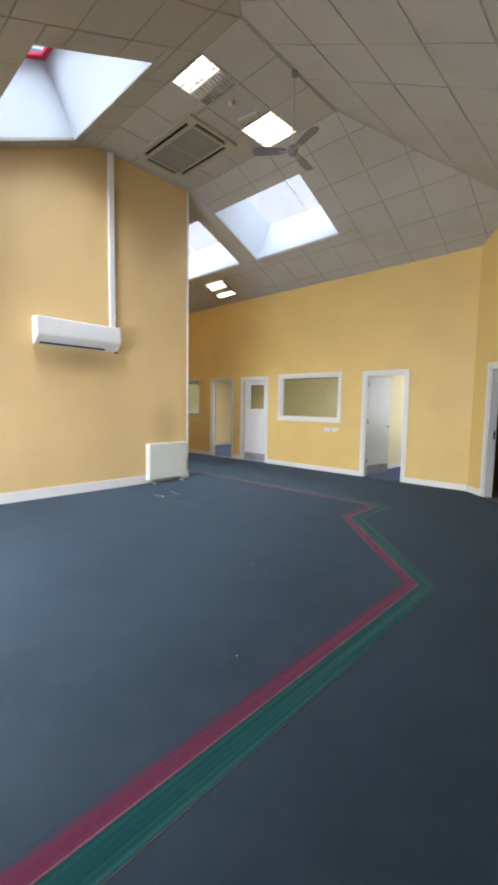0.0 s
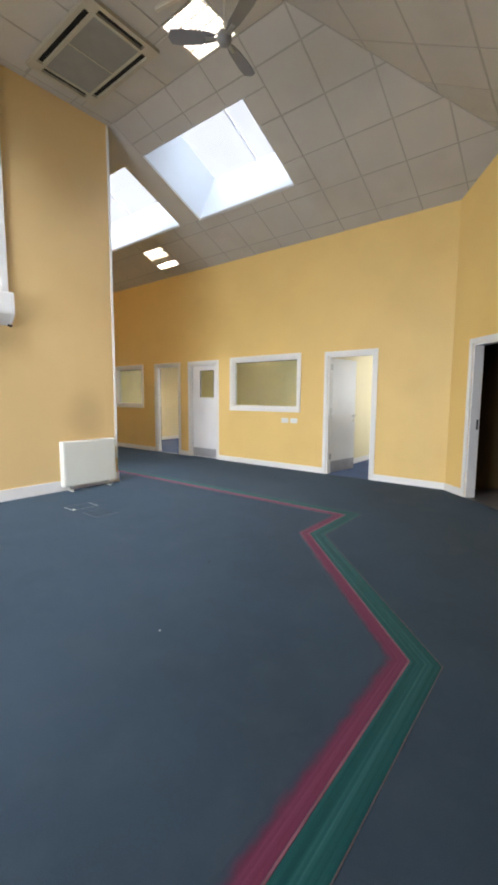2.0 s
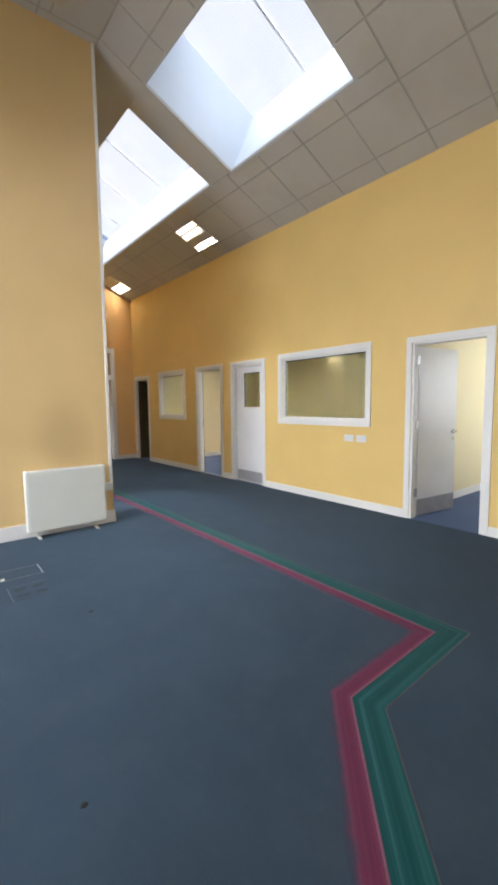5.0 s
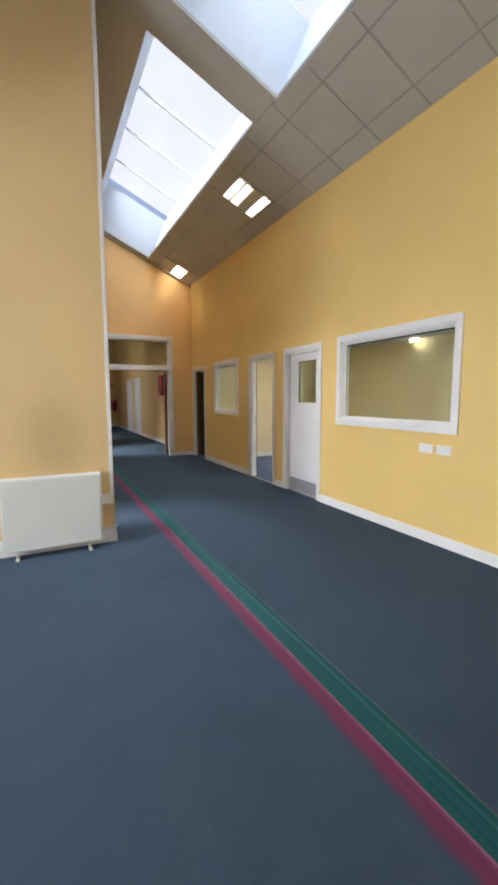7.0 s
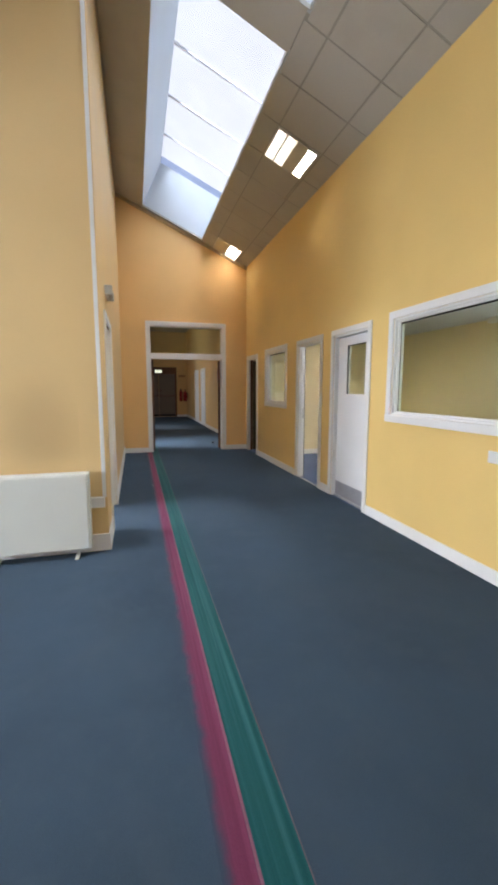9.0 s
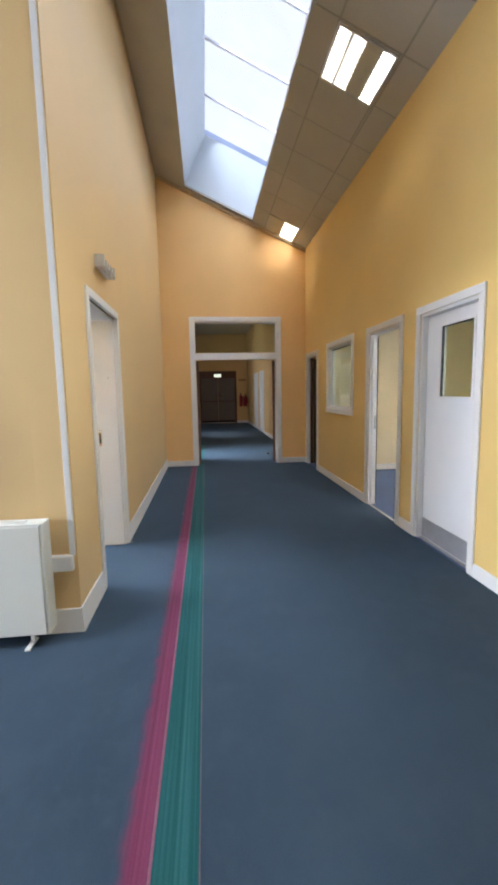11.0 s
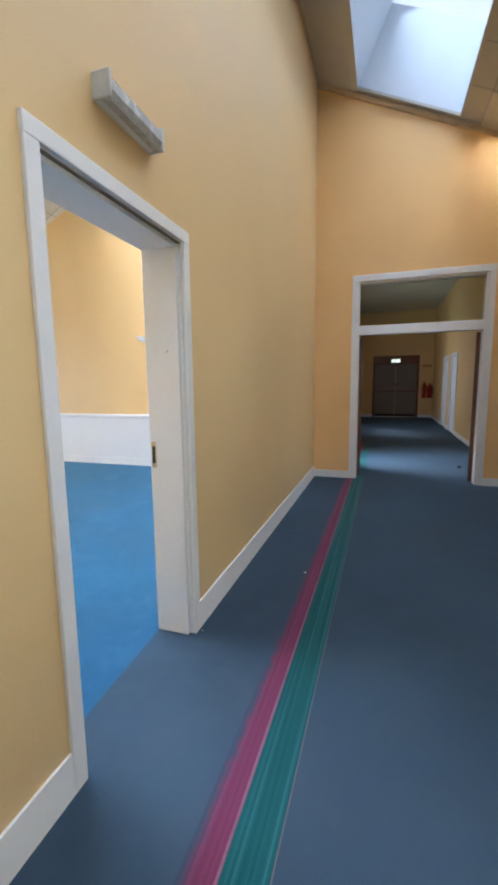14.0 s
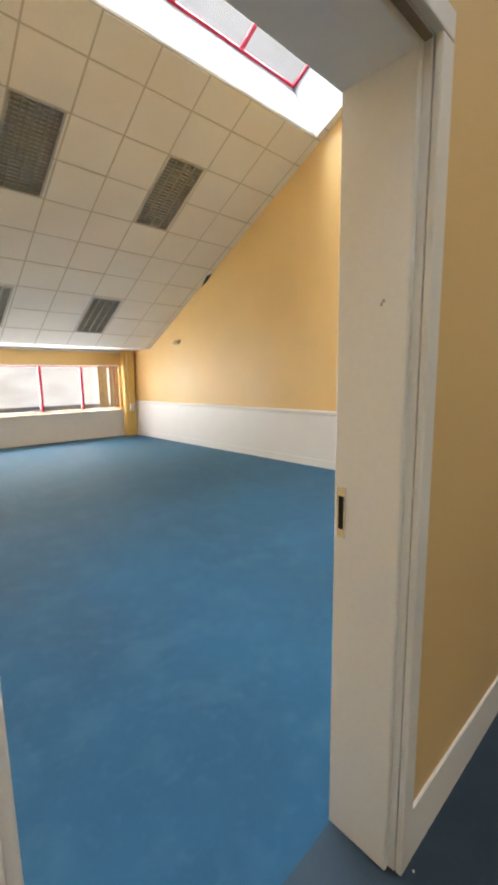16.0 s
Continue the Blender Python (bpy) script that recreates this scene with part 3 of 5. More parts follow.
# diagonal wall with a doorway, in its own axes: x along it, y behind it
DIAG = pose(-1.01, YR, 0, 0, 0, -45)
DLEN = 4.54
DD = (0.455, 1.27, 0, 2.04)
wd = Shape()
wd.box(0, DD[0], 0, 0.13, 0, 2.04)
wd.box(DD[1], DLEN, 0, 0.13, 0, 2.04)
wd.prism([(0, 0, 2.04), (DLEN, 0, 2.04), (DLEN, 0, 2.93), (0.885, 0, 4.32), (0, 0, 4.04)], [(0, 0.13, 2.04), (DLEN, 0.13, 2.04), (DLEN, 0.13, 2.93), (0.885, 0.13, 4.32), (0, 0.13, 4.04)])
ob = structure("wall_diagonal", wd, paint_golden_lit, "yellow painted wall set at an angle, with doorway", "wall")
ob.matrix_world = DIAG

wx = Shape()
wx.box(XEAST, XEAST + 0.2, YSOUTH - 0.2, 5.5, 0, 3.3)
structure("wall_east", wx, paint_yellow, "plain yellow painted wall", "wall")
wsx = Shape()
# the opening is out of view, added to let light into the hall
wall_along_x(wsx, XW - 0.2, XEAST + 0.2, YSOUTH - 0.2, YSOUTH, 3.15, [(-4.6, -0.9, 0.9, 2.65)])
structure("wall_south", wsx, paint_yellow, "plain yellow painted wall with an added, unseen window opening", "wall")

# rooms behind the long wall
ZR = 2.5
wr = Shape()
YB = 11.75
wall_along_x(wr, -10.9, -1.15, YB, YB + 0.15, ZR, [(-4.95, -3.5, 1.0, 2.2)])
wr.box(-3.2, -3.08, YR + TW, YB, 0, ZR)
wr.box(-9.74, -9.62, YR + TW, YB, 0, ZR)
wr.box(-1.25, -1.15, YR + TW, 10.55, 0, ZR)
wr.box(-1.25, -1.15, 11.6, YB, 0, ZR)
wr.box(-1.25, -1.15, 10.55, 11.6, 0, 1.0)
wr.box(-1.25, -1.15, 10.55, 11.6, 2.2, ZR)
wr.box(-10.9, -10.75, YR + TW, YB, 0, ZR)
structure("wall_side_rooms", wr, paint_cream, "pale yellow partition walls of the side rooms", "wall")
cr = Shape()
cr.box(-10.9, -1.15, YR + TW, YB + 0.15, ZR, ZR + 0.05)
structure("ceiling_side_rooms", cr, white_plaster, "plain white ceiling of the side rooms", "ceiling")
# dark room behind the diagonal wall
dk = Shape()
dk.box(-0.05, 0, 0.13, 2.6, 0, 2.5)
dk.box(2.3, 2.35, 0.13, 2.6, 0, 2.5)
dk.box(-0.05, 2.35, 2.6, 2.65, 0, 2.5)
dk.box(-0.05, 2.35, 0.13, 2.65, 2.5, 2.55)
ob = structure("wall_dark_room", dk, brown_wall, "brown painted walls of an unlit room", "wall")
ob.matrix_world = DIAG
df = Shape()
df.box(-0.05, 2.35, 0.0, 2.65, -0.06, -0.001)
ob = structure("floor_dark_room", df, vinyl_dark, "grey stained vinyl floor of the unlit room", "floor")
ob.matrix_world = DIAG
db = Shape()
db.box(0, 2.3, 2.585, 2.6, 0, 0.11)
ob = structure("baseboard_dark_room", db, white_trim, "white painted baseboard", "baseboard")
ob.matrix_world = DIAG

# lobby beyond the portal
X2, ZL = -21.8, 4.0
w2 = Shape()
LBD = [(-18.95, -18.05, 0, 2.04), (-17.35, -16.45, 0, 2.04)]
wall_along_x(w2, X2, XE - 0.15, YR, YR + TW, ZL, LBD)
structure("wall_lobby_north", w2, paint_yellow, "yellow painted wall of the far corridor", "wall")
w3 = Shape()
# both openings are added for light and never in view
wall_along_x(w3, X2, XE - 0.15, 5.66, 5.80, ZL, [(-17.8, -16.2, 0.9, 2.3), (-12.55, -11.65, 0.9, 2.3)])
structure("wall_lobby_south", w3, paint_yellow, "yellow painted wall of the far corridor", "wall")
w4 = Shape()
w4.box(X2 - 0.15, X2, 5.66, 6.38, 0, ZL)
w4.box(X2 - 0.15, X2, 8.06, YR + TW, 0, ZL)
w4.box(X2 - 0.15, X2, 6.38, 8.06, 2.36, ZL)
w4.box(X2 - 0.2, X2 - 0.15, 6.3, 8.1, 0, 2.4)
structure("wall_lobby_end", w4, paint_yellow, "yellow painted end wall around double doors", "wall")
c4 = Shape()
c4.box(X2 - 0.15, XE - 0.15, 5.66, YR + TW, ZL, ZL + 0.05)
structure("ceiling_lobby", c4, tile_dim, "plain pale ceiling of the far corridor", "ceiling")
w5 = Shape()
for xa, xb, _, _ in LBD:
    w5.box(xa - 0.2, xb + 0.2, YR + 1.2, YR + 1.3, 0, 2.4)
    w5.box(xa - 0.2, xa - 0.15, YR + TW, YR + 1.2, 0, 2.4)
    w5.box(xb + 0.15, xb + 0.2, YR + TW, YR + 1.2, 0, 2.4)
    w5.box(xa - 0.2, xb + 0.2, YR + TW, YR + 1.3, 2.4, 2.45)
    w5.box(xa - 0.2, xb + 0.2, YR, YR + 1.3, -0.06, -0.001)
structure("wall_lobby_cupboards", w5, white_plaster, "plain white recess behind far doors", "wall")

# blue room
wb = Shape()
BW = (-10.36, -5.62, 0.66, 1.715)
wall_along_x(wb, XROOM - 0.2, XW - 0.2, YWIN - 0.25, YWIN, 2.2, [BW])
structure("wall_blue_room_window", wb, paint_yellow, "yellow painted wall with a long window band", "wall")
RD = (3.80, 4.66, 2.04)
wf = Shape()
slab_yz(wf, XROOM - 0.15, XROOM, [(YWIN - 0.25, 0), (RD[0], 0), (RD[0], 5.3), (3.6, 5.3), (RY0, RZ0 + 0.05), (YWIN - 0.25, RZ0 + 0.05)])
slab_yz(wf, XROOM - 0.15, XROOM, [(RD[1], 0), (YL - 0.2, 0), (YL - 0.2, 5.3), (RD[1], 5.3)])
slab_yz(wf, XROOM - 0.15, XROOM, [(RD[0], RD[2]), (RD[1], RD[2]), (RD[1], 5.3), (RD[0], 5.3)])
structure("wall_blue_room_far", wf, paint_yellow, "yellow painted wall above a white dado", "wall")
wf2 = Shape()
slab_yz(wf2, XW - 0.2, XW - 0.19, [(YWIN - 0.25, 0), (YSOUTH, 0), (YSOUTH, 3.1), (RY0, RZ0 + 0.05), (YWIN - 0.25, RZ0 + 0.05)])
wf2.box(XROOM - 1.6, XROOM - 0.15, 3.4, 3.5, 0, 2.5)
wf2.box(XROOM - 1.6, XROOM - 0.15, 5.0, 5.1, 0, 2.5)
wf2.box(XROOM - 1.7, XROOM - 1.6, 3.4, 5.1, 0, 2.5)
wf2.box(XROOM - 1.7, XROOM - 0.15, 3.4, 5.1, 2.5, 2.55)
wf2.box(XROOM - 1.7, XROOM, 3.4, 5.1, -0.06, -0.002)
structure("wall_blue_room_near", wf2, paint_yellow, "plain yellow painted closing wall", "wall")

# ---- tiled ceilings ----


def clip_poly(poly, a, b):
    """The part of a polygon to the left of the line a-b."""
    out = []
    def side(p):
        return (b[0] - a[0]) * (p[1] - a[1]) - (b[1] - a[1]) * (p[0] - a[0])
    for i, p in enumerate(poly):
        q = poly[(i + 1) % len(poly)]
        sp, sq = side(p), side(q)
        if sp >= 0:
            out.append(p)
        if (sp > 0 > sq) or (sp < 0 < sq):
            t = sp / (sp - sq)
            out.append((p[0] + t * (q[0] - p[0]), p[1] + t * (q[1] - p[1])))
    return out


def area(poly):
    return 0.5 * sum(p[0] * q[1] - q[0] * p[1] for p, q in zip(poly, poly[1:] + poly[:1]))


def shrink(poly, d):
    out = list(poly)
    for i, p in enumerate(poly):
        q = poly[(i + 1) % len(poly)]
        length = math.hypot(q[0] - p[0], q[1] - p[1])
        if length < 1e-6:
            continue
        n = (-(q[1] - p[1]) / length * d, (q[0] - p[0]) / length * d)
        out = clip_poly(out, (p[0] + n[0], p[1] + n[1]), (q[0] + n[0], q[1] + n[1]))
        if len(out) < 3:
            return []
    return out


def tiled(shape, outline, zf, ox, sx, oy, sy, holes=(), gap=0.0105):
    """Lay-in tiles on a grid over a convex outline (anticlockwise), cut round the holes."""
    xs, ys = [p[0] for p in outline], [p[1] for p in outline]
    for i in range(math.floor((min(xs) - ox) / sx), math.ceil((max(xs) - ox) / sx)):
        for j in range(math.floor((min(ys) - oy) / sy), math.ceil((max(ys) - oy) / sy)):
            cells = [(ox + i * sx, ox + (i + 1) * sx, oy + j * sy, oy + (j + 1) * sy)]
            for hx0, hx1, hy0, hy1 in holes:
                nxt = []
                for x0, x1, y0, y1 in cells:
                    if hx1 <= x0 or hx0 >= x1 or hy1 <= y0 or hy0 >= y1:
                        nxt.append((x0, x1, y0, y1))
                        continue
                    if hy0 > y0:
                        nxt.append((x0, x1, y0, hy0))
                    if hy1 < y1:
                        nxt.append((x0, x1, hy1, y1))
                    ya, yb = max(y0, hy0), min(y1, hy1)
                    if hx0 > x0:
                        nxt.append((x0, hx0, ya, yb))
                    if hx1 < x1:
                        nxt.append((hx1, x1, ya, yb))
                cells = nxt
            for x0, x1, y0, y1 in cells:
                poly = [(x0, y0), (x1, y0), (x1, y1), (x0, y1)]
                for a, b in zip(outline, outline[1:] + outline[:1]):
                    poly = clip_poly(poly, a, b)
                    if len(poly) < 3:
                        break
                if len(poly) < 3 or area(poly) < 1e-4:
                    continue
                shape.prism([(x, y, zf(x, y) + 0.005) for x, y in poly], [(x, y, zf(x, y) + 0.04) for x, y in poly], 1)
                inner = shrink(poly, gap)
                if len(inner) >= 3 and area(inner) > 1e-4:
                    sag = random.uniform(-0.003, 0.0025)
                    shape.prism([(x, y, zf(x, y) + sag) for x, y in inner], [(x, y, zf(x, y) + 0.006) for x, y in inner], 0)


ch = Shape()
LIGHTS_N = [(-7.0, -6.40, 7.81, 8.32), (-10.645, -10.035, 7.81, 8.32)]
PLAIN = [(XE - 0.05, -5.06, CREASE_N, 6.392), (-5.53, -5.06, 6.392, 7.59)]
tiled(ch, [(XE - 0.05, YL - 0.1), (XW - 0.1, YL - 0.1), (XW - 0.1, CREASE_N), (XE - 0.05, CREASE_N)], z_flat, -2.12, 0.607, 5.3, 0.59)
tiled(ch, [(XE - 0.05, CREASE_N), (CREASE_E, CREASE_N), (HIP[0] + 0.1, HIP[1] + 0.12), (-0.9, YR + 0.1), (XE - 0.05, YR + 0.1)], z_north, -2.12, 0.607, 6.74, 0.535, [SK_CORR, SK_HALL] + LIGHTS_N + PLAIN)
for px0, px1, py0, py1 in PLAIN:
    tiled(ch, [(px0, py0), (px1, py0), (px1, py1), (px0, py1)], z_north, px0, px1 - px0, py0, py1 - py0, gap=0.0008)
CASSETTE = (-4.80, -3.62, 4.69, 5.41)
LIGHTS_F = [(-3.30, -2.71, 4.13, 4.71), (-3.30, -2.71, 5.30, 5.88)]
tiled(ch, [(XW - 0.1, CREASE_S), (CREASE_E, CREASE_S), (CREASE_E, CREASE_N), (XW - 0.1, CREASE_N)], z_flat, -2.12, 0.59, 5.30, 0.59, LIGHTS_F + [CASSETTE])
tiled(ch, [(XW - 0.1, YSOUTH - 0.1), (1.83 + 0.08, YSOUTH - 0.1), (CREASE_E, CREASE_S), (XW - 0.1, CREASE_S)], z_south, -2.12, 0.607, 3.27, 0.535, [SK_SOUTH])
tiled(ch, [(1.83 + 0.08, YSOUTH - 0.1), (XEAST + 0.1, YSOUTH - 0.1), (XEAST + 0.1, 5.40), (HIP[0] + 0.1, HIP[1] + 0.12), (CREASE_E, CREASE_N), (CREASE_E, CREASE_S)], z_east, -1.54, 0.545, 5.80, 0.62)
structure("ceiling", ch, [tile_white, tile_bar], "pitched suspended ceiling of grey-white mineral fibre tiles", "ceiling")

cb = Shape()
LIGHTS_R = [(-9.375, -8.83, 0.475, 1.50), (-7.565, -7.02, 0.475, 1.50), (-9.375, -8.83, -2.10, -1.12), (-7.565, -7.02, -2.10, -1.12)]
tiled(cb, [(XROOM - 0.05, RY0), (XW - 0.15, RY0), (XW - 0.15, 3.50), (XROOM - 0.05, 3.50)], z_room, -8.21, 0.6, 1.50, 0.515, [SK_ROOM] + LIGHTS_R)
zt = z_room(0, 3.5)
tiled(cb, [(XROOM - 0.05, 3.50), (XW - 0.15, 3.50), (XW - 0.15, YL - 0.1), (XROOM - 0.05, YL - 0.1)], lambda x, y: zt, -8.21, 0.6, 3.5, 0.6)
cb.box(XROOM - 0.05, XW - 0.15, YWIN - 0.2, RY0, RZ0, RZ0 + 0.04, 0)
structure("ceiling_blue_room", cb, [tile_lightened, tile_bar_lightened], "sloping suspended tile ceiling of the blue room", "ceiling")

# ---- skylight shafts, glazing bars and panes ----


def skylight(name, hole, zf, k, toward, bar_mat, bar_w, label, edge=0.0, rise=0.60):
    x0, x1, y0, y1 = hole
    n = shaft_axes(k, toward)
    x0, x1, y0, y1 = x0 - 0.006, x1 + 0.006, y0 - 0.006, y1 + 0.006
    lo, hi = Vector((0, y0, zf(0, y0) + 0.0045)), Vector((0, y1, zf(0, y1) + 0.0045))
    out = n * (DEPTH + 0.0065)
    s = Shape()
    t = 0.03

    def plate(a, b, off):
        """A shaft wall from the edge a-b up along the normal, thickened by off."""
        s.prism([a, b, b + out, a + out], [a + off, b + off, b + out + off, a + out + off])

    a, b, c, d = (Vector((x0, 0, 0)) + lo, Vector((x1, 0, 0)) + lo, Vector((x1, 0, 0)) + hi, Vector((x0, 0, 0)) + hi)
    along = (hi - lo).normalized()
    plate(a, b, -along * t)
    plate(d, c, along * t)
    plate(a - along * t, d + along * t, Vector((-t, 0, 0)))
    plate(b - along * t, c + along * t, Vector((t, 0, 0)))
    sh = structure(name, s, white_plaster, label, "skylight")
    up = n * DEPTH
    bd = Shape()
    # the sky reaches well past the opening
    wide, far = Vector((0.95, 0, 0)), along * 0.9
    ring = [p + n * (DEPTH + rise) for p in (a - wide - far, b + wide - far, c + wide + far, d - wide + far)]
    bd.prism(ring, [p + n * 0.004 for p in ring])
    structure("backdrop_sky", bd, sky_glow, "flat white overcast sky over the roof light", "sky")
    panes = round((x1 - x0) / 1.0)
    step = (x1 - x0) / panes
    bt = 0.03
    for i in range(panes):
        bm = bmesh.new()
        p0, p1 = x0 + i * step + 0.004, x0 + (i + 1) * step - 0.004
        base = [Vector((p0, 0, 0)) + lo, Vector((p1, 0, 0)) + lo, Vector((p1, 0, 0)) + hi, Vector((p0, 0, 0)) + hi]
        lowr = [bm.verts.new(q + up) for q in base]
        uppr = [bm.verts.new(q + up + n * 0.006) for q in base]
        bm.faces.new(lowr)
        bm.faces.new(uppr)
        for q in range(4):
            bm.faces.new((lowr[q], lowr[(q + 1) % 4], uppr[(q + 1) % 4], uppr[q]))
        pn = part("pane", bm, glass_roof, sh)
        pn.visible_shadow = False

    def bar(name_, pa, pb, wv):
        """A glazing bar from pa to pb, below the pane."""
        bm = bmesh.new()
        r0 = [pa - wv, pa + wv, pb + wv, pb - wv]
        lw = [bm.verts.new(q + up - n * bt) for q in r0]
        hg = [bm.verts.new(q + up - n * 0.001) for q in r0]
        bm.faces.new(lw)
        bm.faces.new(hg)
        for q in range(4):
            bm.faces.new((lw[q], lw[(q + 1) % 4], hg[(q + 1) % 4], hg[q]))
        part(name_, bm, bar_mat, sh)

    for i in range(1, panes):
        xx = Vector((x0 + i * step, 0, 0))
        bar("glazing_bar", xx + lo, xx + hi, Vector((bar_w / 2, 0, 0)))
    if edge:
        e = edge / 2
        bar("glazing_frame", Vector((x0 + e, 0, 0)) + lo, Vector((x0 + e, 0, 0)) + hi, Vector((e, 0, 0)))
        bar("glazing_frame", Vector((x1 - e, 0, 0)) + lo, Vector((x1 - e, 0, 0)) + hi, Vector((e, 0, 0)))
        bar("glazing_frame", Vector((x0 + edge, 0, 0)) + lo + along * e, Vector((x1 - edge, 0, 0)) + lo + along * e, along * e)
        bar("glazing_frame", Vector((x0 + edge, 0, 0)) + hi - along * e, Vector((x1 - edge, 0, 0)) + hi - along * e, along * e)
    return sh


bar_grey = surface("grey_glazing_bar", (0.76, 0.77, 0.80), 0.4, vary=0.1, scale=20, bump=0.02)
skylight("skylight_1", SK_CORR, z_north, K1, 1, bar_grey, 0.026, "long roof light with white plastered shaft and milky panes")
skylight("skylight_2", SK_HALL, z_north, K1, 1, bar_grey, 0.026, "roof light with white plastered shaft and milky panes", 0.0, 0.62)
skylight("skylight_3", SK_SOUTH, z_south, K1, -1, red_frame, 0.05, "roof light with white shaft and red glazing frame", 0.09)
skylight("skylight_4", SK_ROOM, z_room, RK, -1, red_frame, 0.055, "long roof light with white shaft and red glazing bars", 0.035)

# ---- doors, windows and trim ----
ARCH_W, ARCH_T = 0.065, 0.018


def architrave_set(parent, x0, x1, ztop, zbot=None, name="architrave", w=ARCH_W, t=ARCH_T, y=0.0, sign=-1):
    """Casing round an opening in a wall face at y (local): two legs, head and, for windows, a bottom rail."""
    y0, y1 = (y + sign * t, y) if sign < 0 else (y, y + t)
    zb = 0.0 if zbot is None else zbot
    part(name, block((x0 - w, x0, y0, y1, zb, ztop), bevel=0.004), white_trim, parent)
    part(name, block((x1, x1 + w, y0, y1, zb, ztop), bevel=0.004), white_trim, parent)
    part(name, block((x0 - w, x1 + w, y0, y1, ztop, ztop + w), bevel=0.004), white_trim, parent)
    if zbot is not None:
        part(name, block((x0 - w, x1 + w, y0 - 0.006 if sign < 0 else y0, y1, zbot - w, zbot), bevel=0.004), white_trim, parent)


def lining(parent, x0, x1, ztop, depth, zbot=None, t=0.028):
    zb = 0.0 if zbot is None else zbot
    part("jamb", block((x0, x0 + t, 0.001, depth, zb, ztop), bevel=0.002), white_trim, parent)
    part("jamb", block((x1 - t, x1, 0.001, depth, zb, ztop), bevel=0.002), white_trim, parent)
    part("head", block((x0 + t, x1 - t, 0.001, depth, ztop - t, ztop), bevel=0.002), white_trim, parent)
    if zbot is not None:
        part("sill", block((x0 + t, x1 - t, 0.001, depth, zbot, zbot + t), bevel=0.002), white_trim, parent)


def doorway(name, x0, x1, ztop, depth, label, at, turn=0.0):
    d = thing(name, label, "door", at, kind="structure", turn=turn)
    architrave_set(d, x0, x1, ztop)
    lining(d, x0, x1, ztop, depth)
    return d


# door_1: open into its room, leaf swung back along the partition
d1 = doorway("door_1", D1[0], D1[1], D1[3], TW, "white flush door standing open, steel kick plate", (0, YR, 0))
leaf = part("leaf", moved(block((0, 0.76, 0, 0.042, 0.008, 2.005), bevel=0.003), pose(D1[0] + 0.03, TW + 0.01, 0, 0, 0, 83)), white_door, d1, "white painted flush leaf")
part("kick_plate", moved(block((0.005, 0.755, -0.003, -0.0005, 0.012, 0.21)), pose(D1[0] + 0.03, TW + 0.01, 0, 0, 0, 83)), kick_grey, leaf, "scuffed grey kick plate")
lm = pose(D1[0] + 0.03, TW + 0.01, 0, 0, 0, 83)
part("handle", moved(join(rod((0.70, 0, 1.0), (0.70, -0.008, 1.0), 0.026), rod((0.70, 0, 1.0), (0.70, -0.05, 1.0), 0.009), rod((0.705, -0.045, 1.0), (0.59, -0.045, 1.0), 0.009)), lm), chrome, leaf, "satin chrome lever handle", True)
part("escutcheon", moved(rod((0.70, 0, 0.91), (0.70, -0.007, 0.91), 0.02), lm), chrome, leaf, "satin chrome escutcheon")
for z in (0.25, 1.05, 1.8):
    part("hinge", block((D1[0] + 0.028, D1[0] + 0.036, TW - 0.05, TW + 0.015, z, z + 0.1), bevel=0.002), metal_grey, d1, "steel butt hinge")

# door_2: closed, with a vision panel and kick plate
d2 = doorway("door_2", D2[0], D2[1], D2[3], TW, "white closed door with glazed vision panel and kick plate", (0, YR, 0))
V0, V1, VZ0, VZ1 = -6.13, -5.69, 1.32, 1.90
LX0, LX1, LY = D2[0] + 0.03, D2[1] - 0.03, 0.052
leaf = part("leaf", block((LX0, V0, LY, LY + 0.044, 0.01, 2.005), (V1, LX1, LY, LY + 0.044, 0.01, 2.005), (V0, V1, LY, LY + 0.044, 0.01, VZ0), (V0, V1, LY, LY + 0.044, VZ1, 2.005)), white_door, d2, "white painted leaf")
part("vision_bead", block((V0 - 0.012, V0 + 0.012, LY - 0.006, LY, VZ0, VZ1), (V1 - 0.012, V1 + 0.012, LY - 0.006, LY, VZ0, VZ1), (V0 - 0.012, V1 + 0.012, LY - 0.008, LY, VZ0 - 0.018, VZ0), (V0 - 0.012, V1 + 0.012, LY - 0.006, LY, VZ1, VZ1 + 0.012), bevel=0.002), white_trim, leaf, "white glazing bead")
part("vision_pane", block((V0, V1, LY + 0.018, LY + 0.024, VZ0, VZ1)), glass_clear, leaf, "clear glass pane").visible_shadow = False
part("gasket", block((V0 + 0.012, V0 + 0.02, LY - 0.003, LY + 0.017, VZ0, VZ1), (V0 + 0.02, V1 - 0.012, LY - 0.003, LY + 0.017, VZ1 - 0.008, VZ1), (V1 - 0.02, V1 - 0.012, LY - 0.003, LY + 0.017, VZ0, VZ1 - 0.008)), black_gap, leaf, "black glazing gasket")
part("kick_plate", block((LX0 + 0.004, LX1 - 0.004, LY - 0.004, LY - 0.0006, 0.02, 0.20)), kick_grey, leaf, "scuffed grey kick plate")
part("threshold", block((D2[0], D2[1], 0.02, 0.098, 0.001, 0.012), bevel=0.003), metal_grey, d2, "worn aluminium threshold strip")
part("stop", block((LX0, LX0 + 0.012, LY + 0.045, LY + 0.047, 0, 2.01), (LX1 - 0.012, LX1, LY + 0.045, LY + 0.047, 0, 2.01)), white_trim, d2)

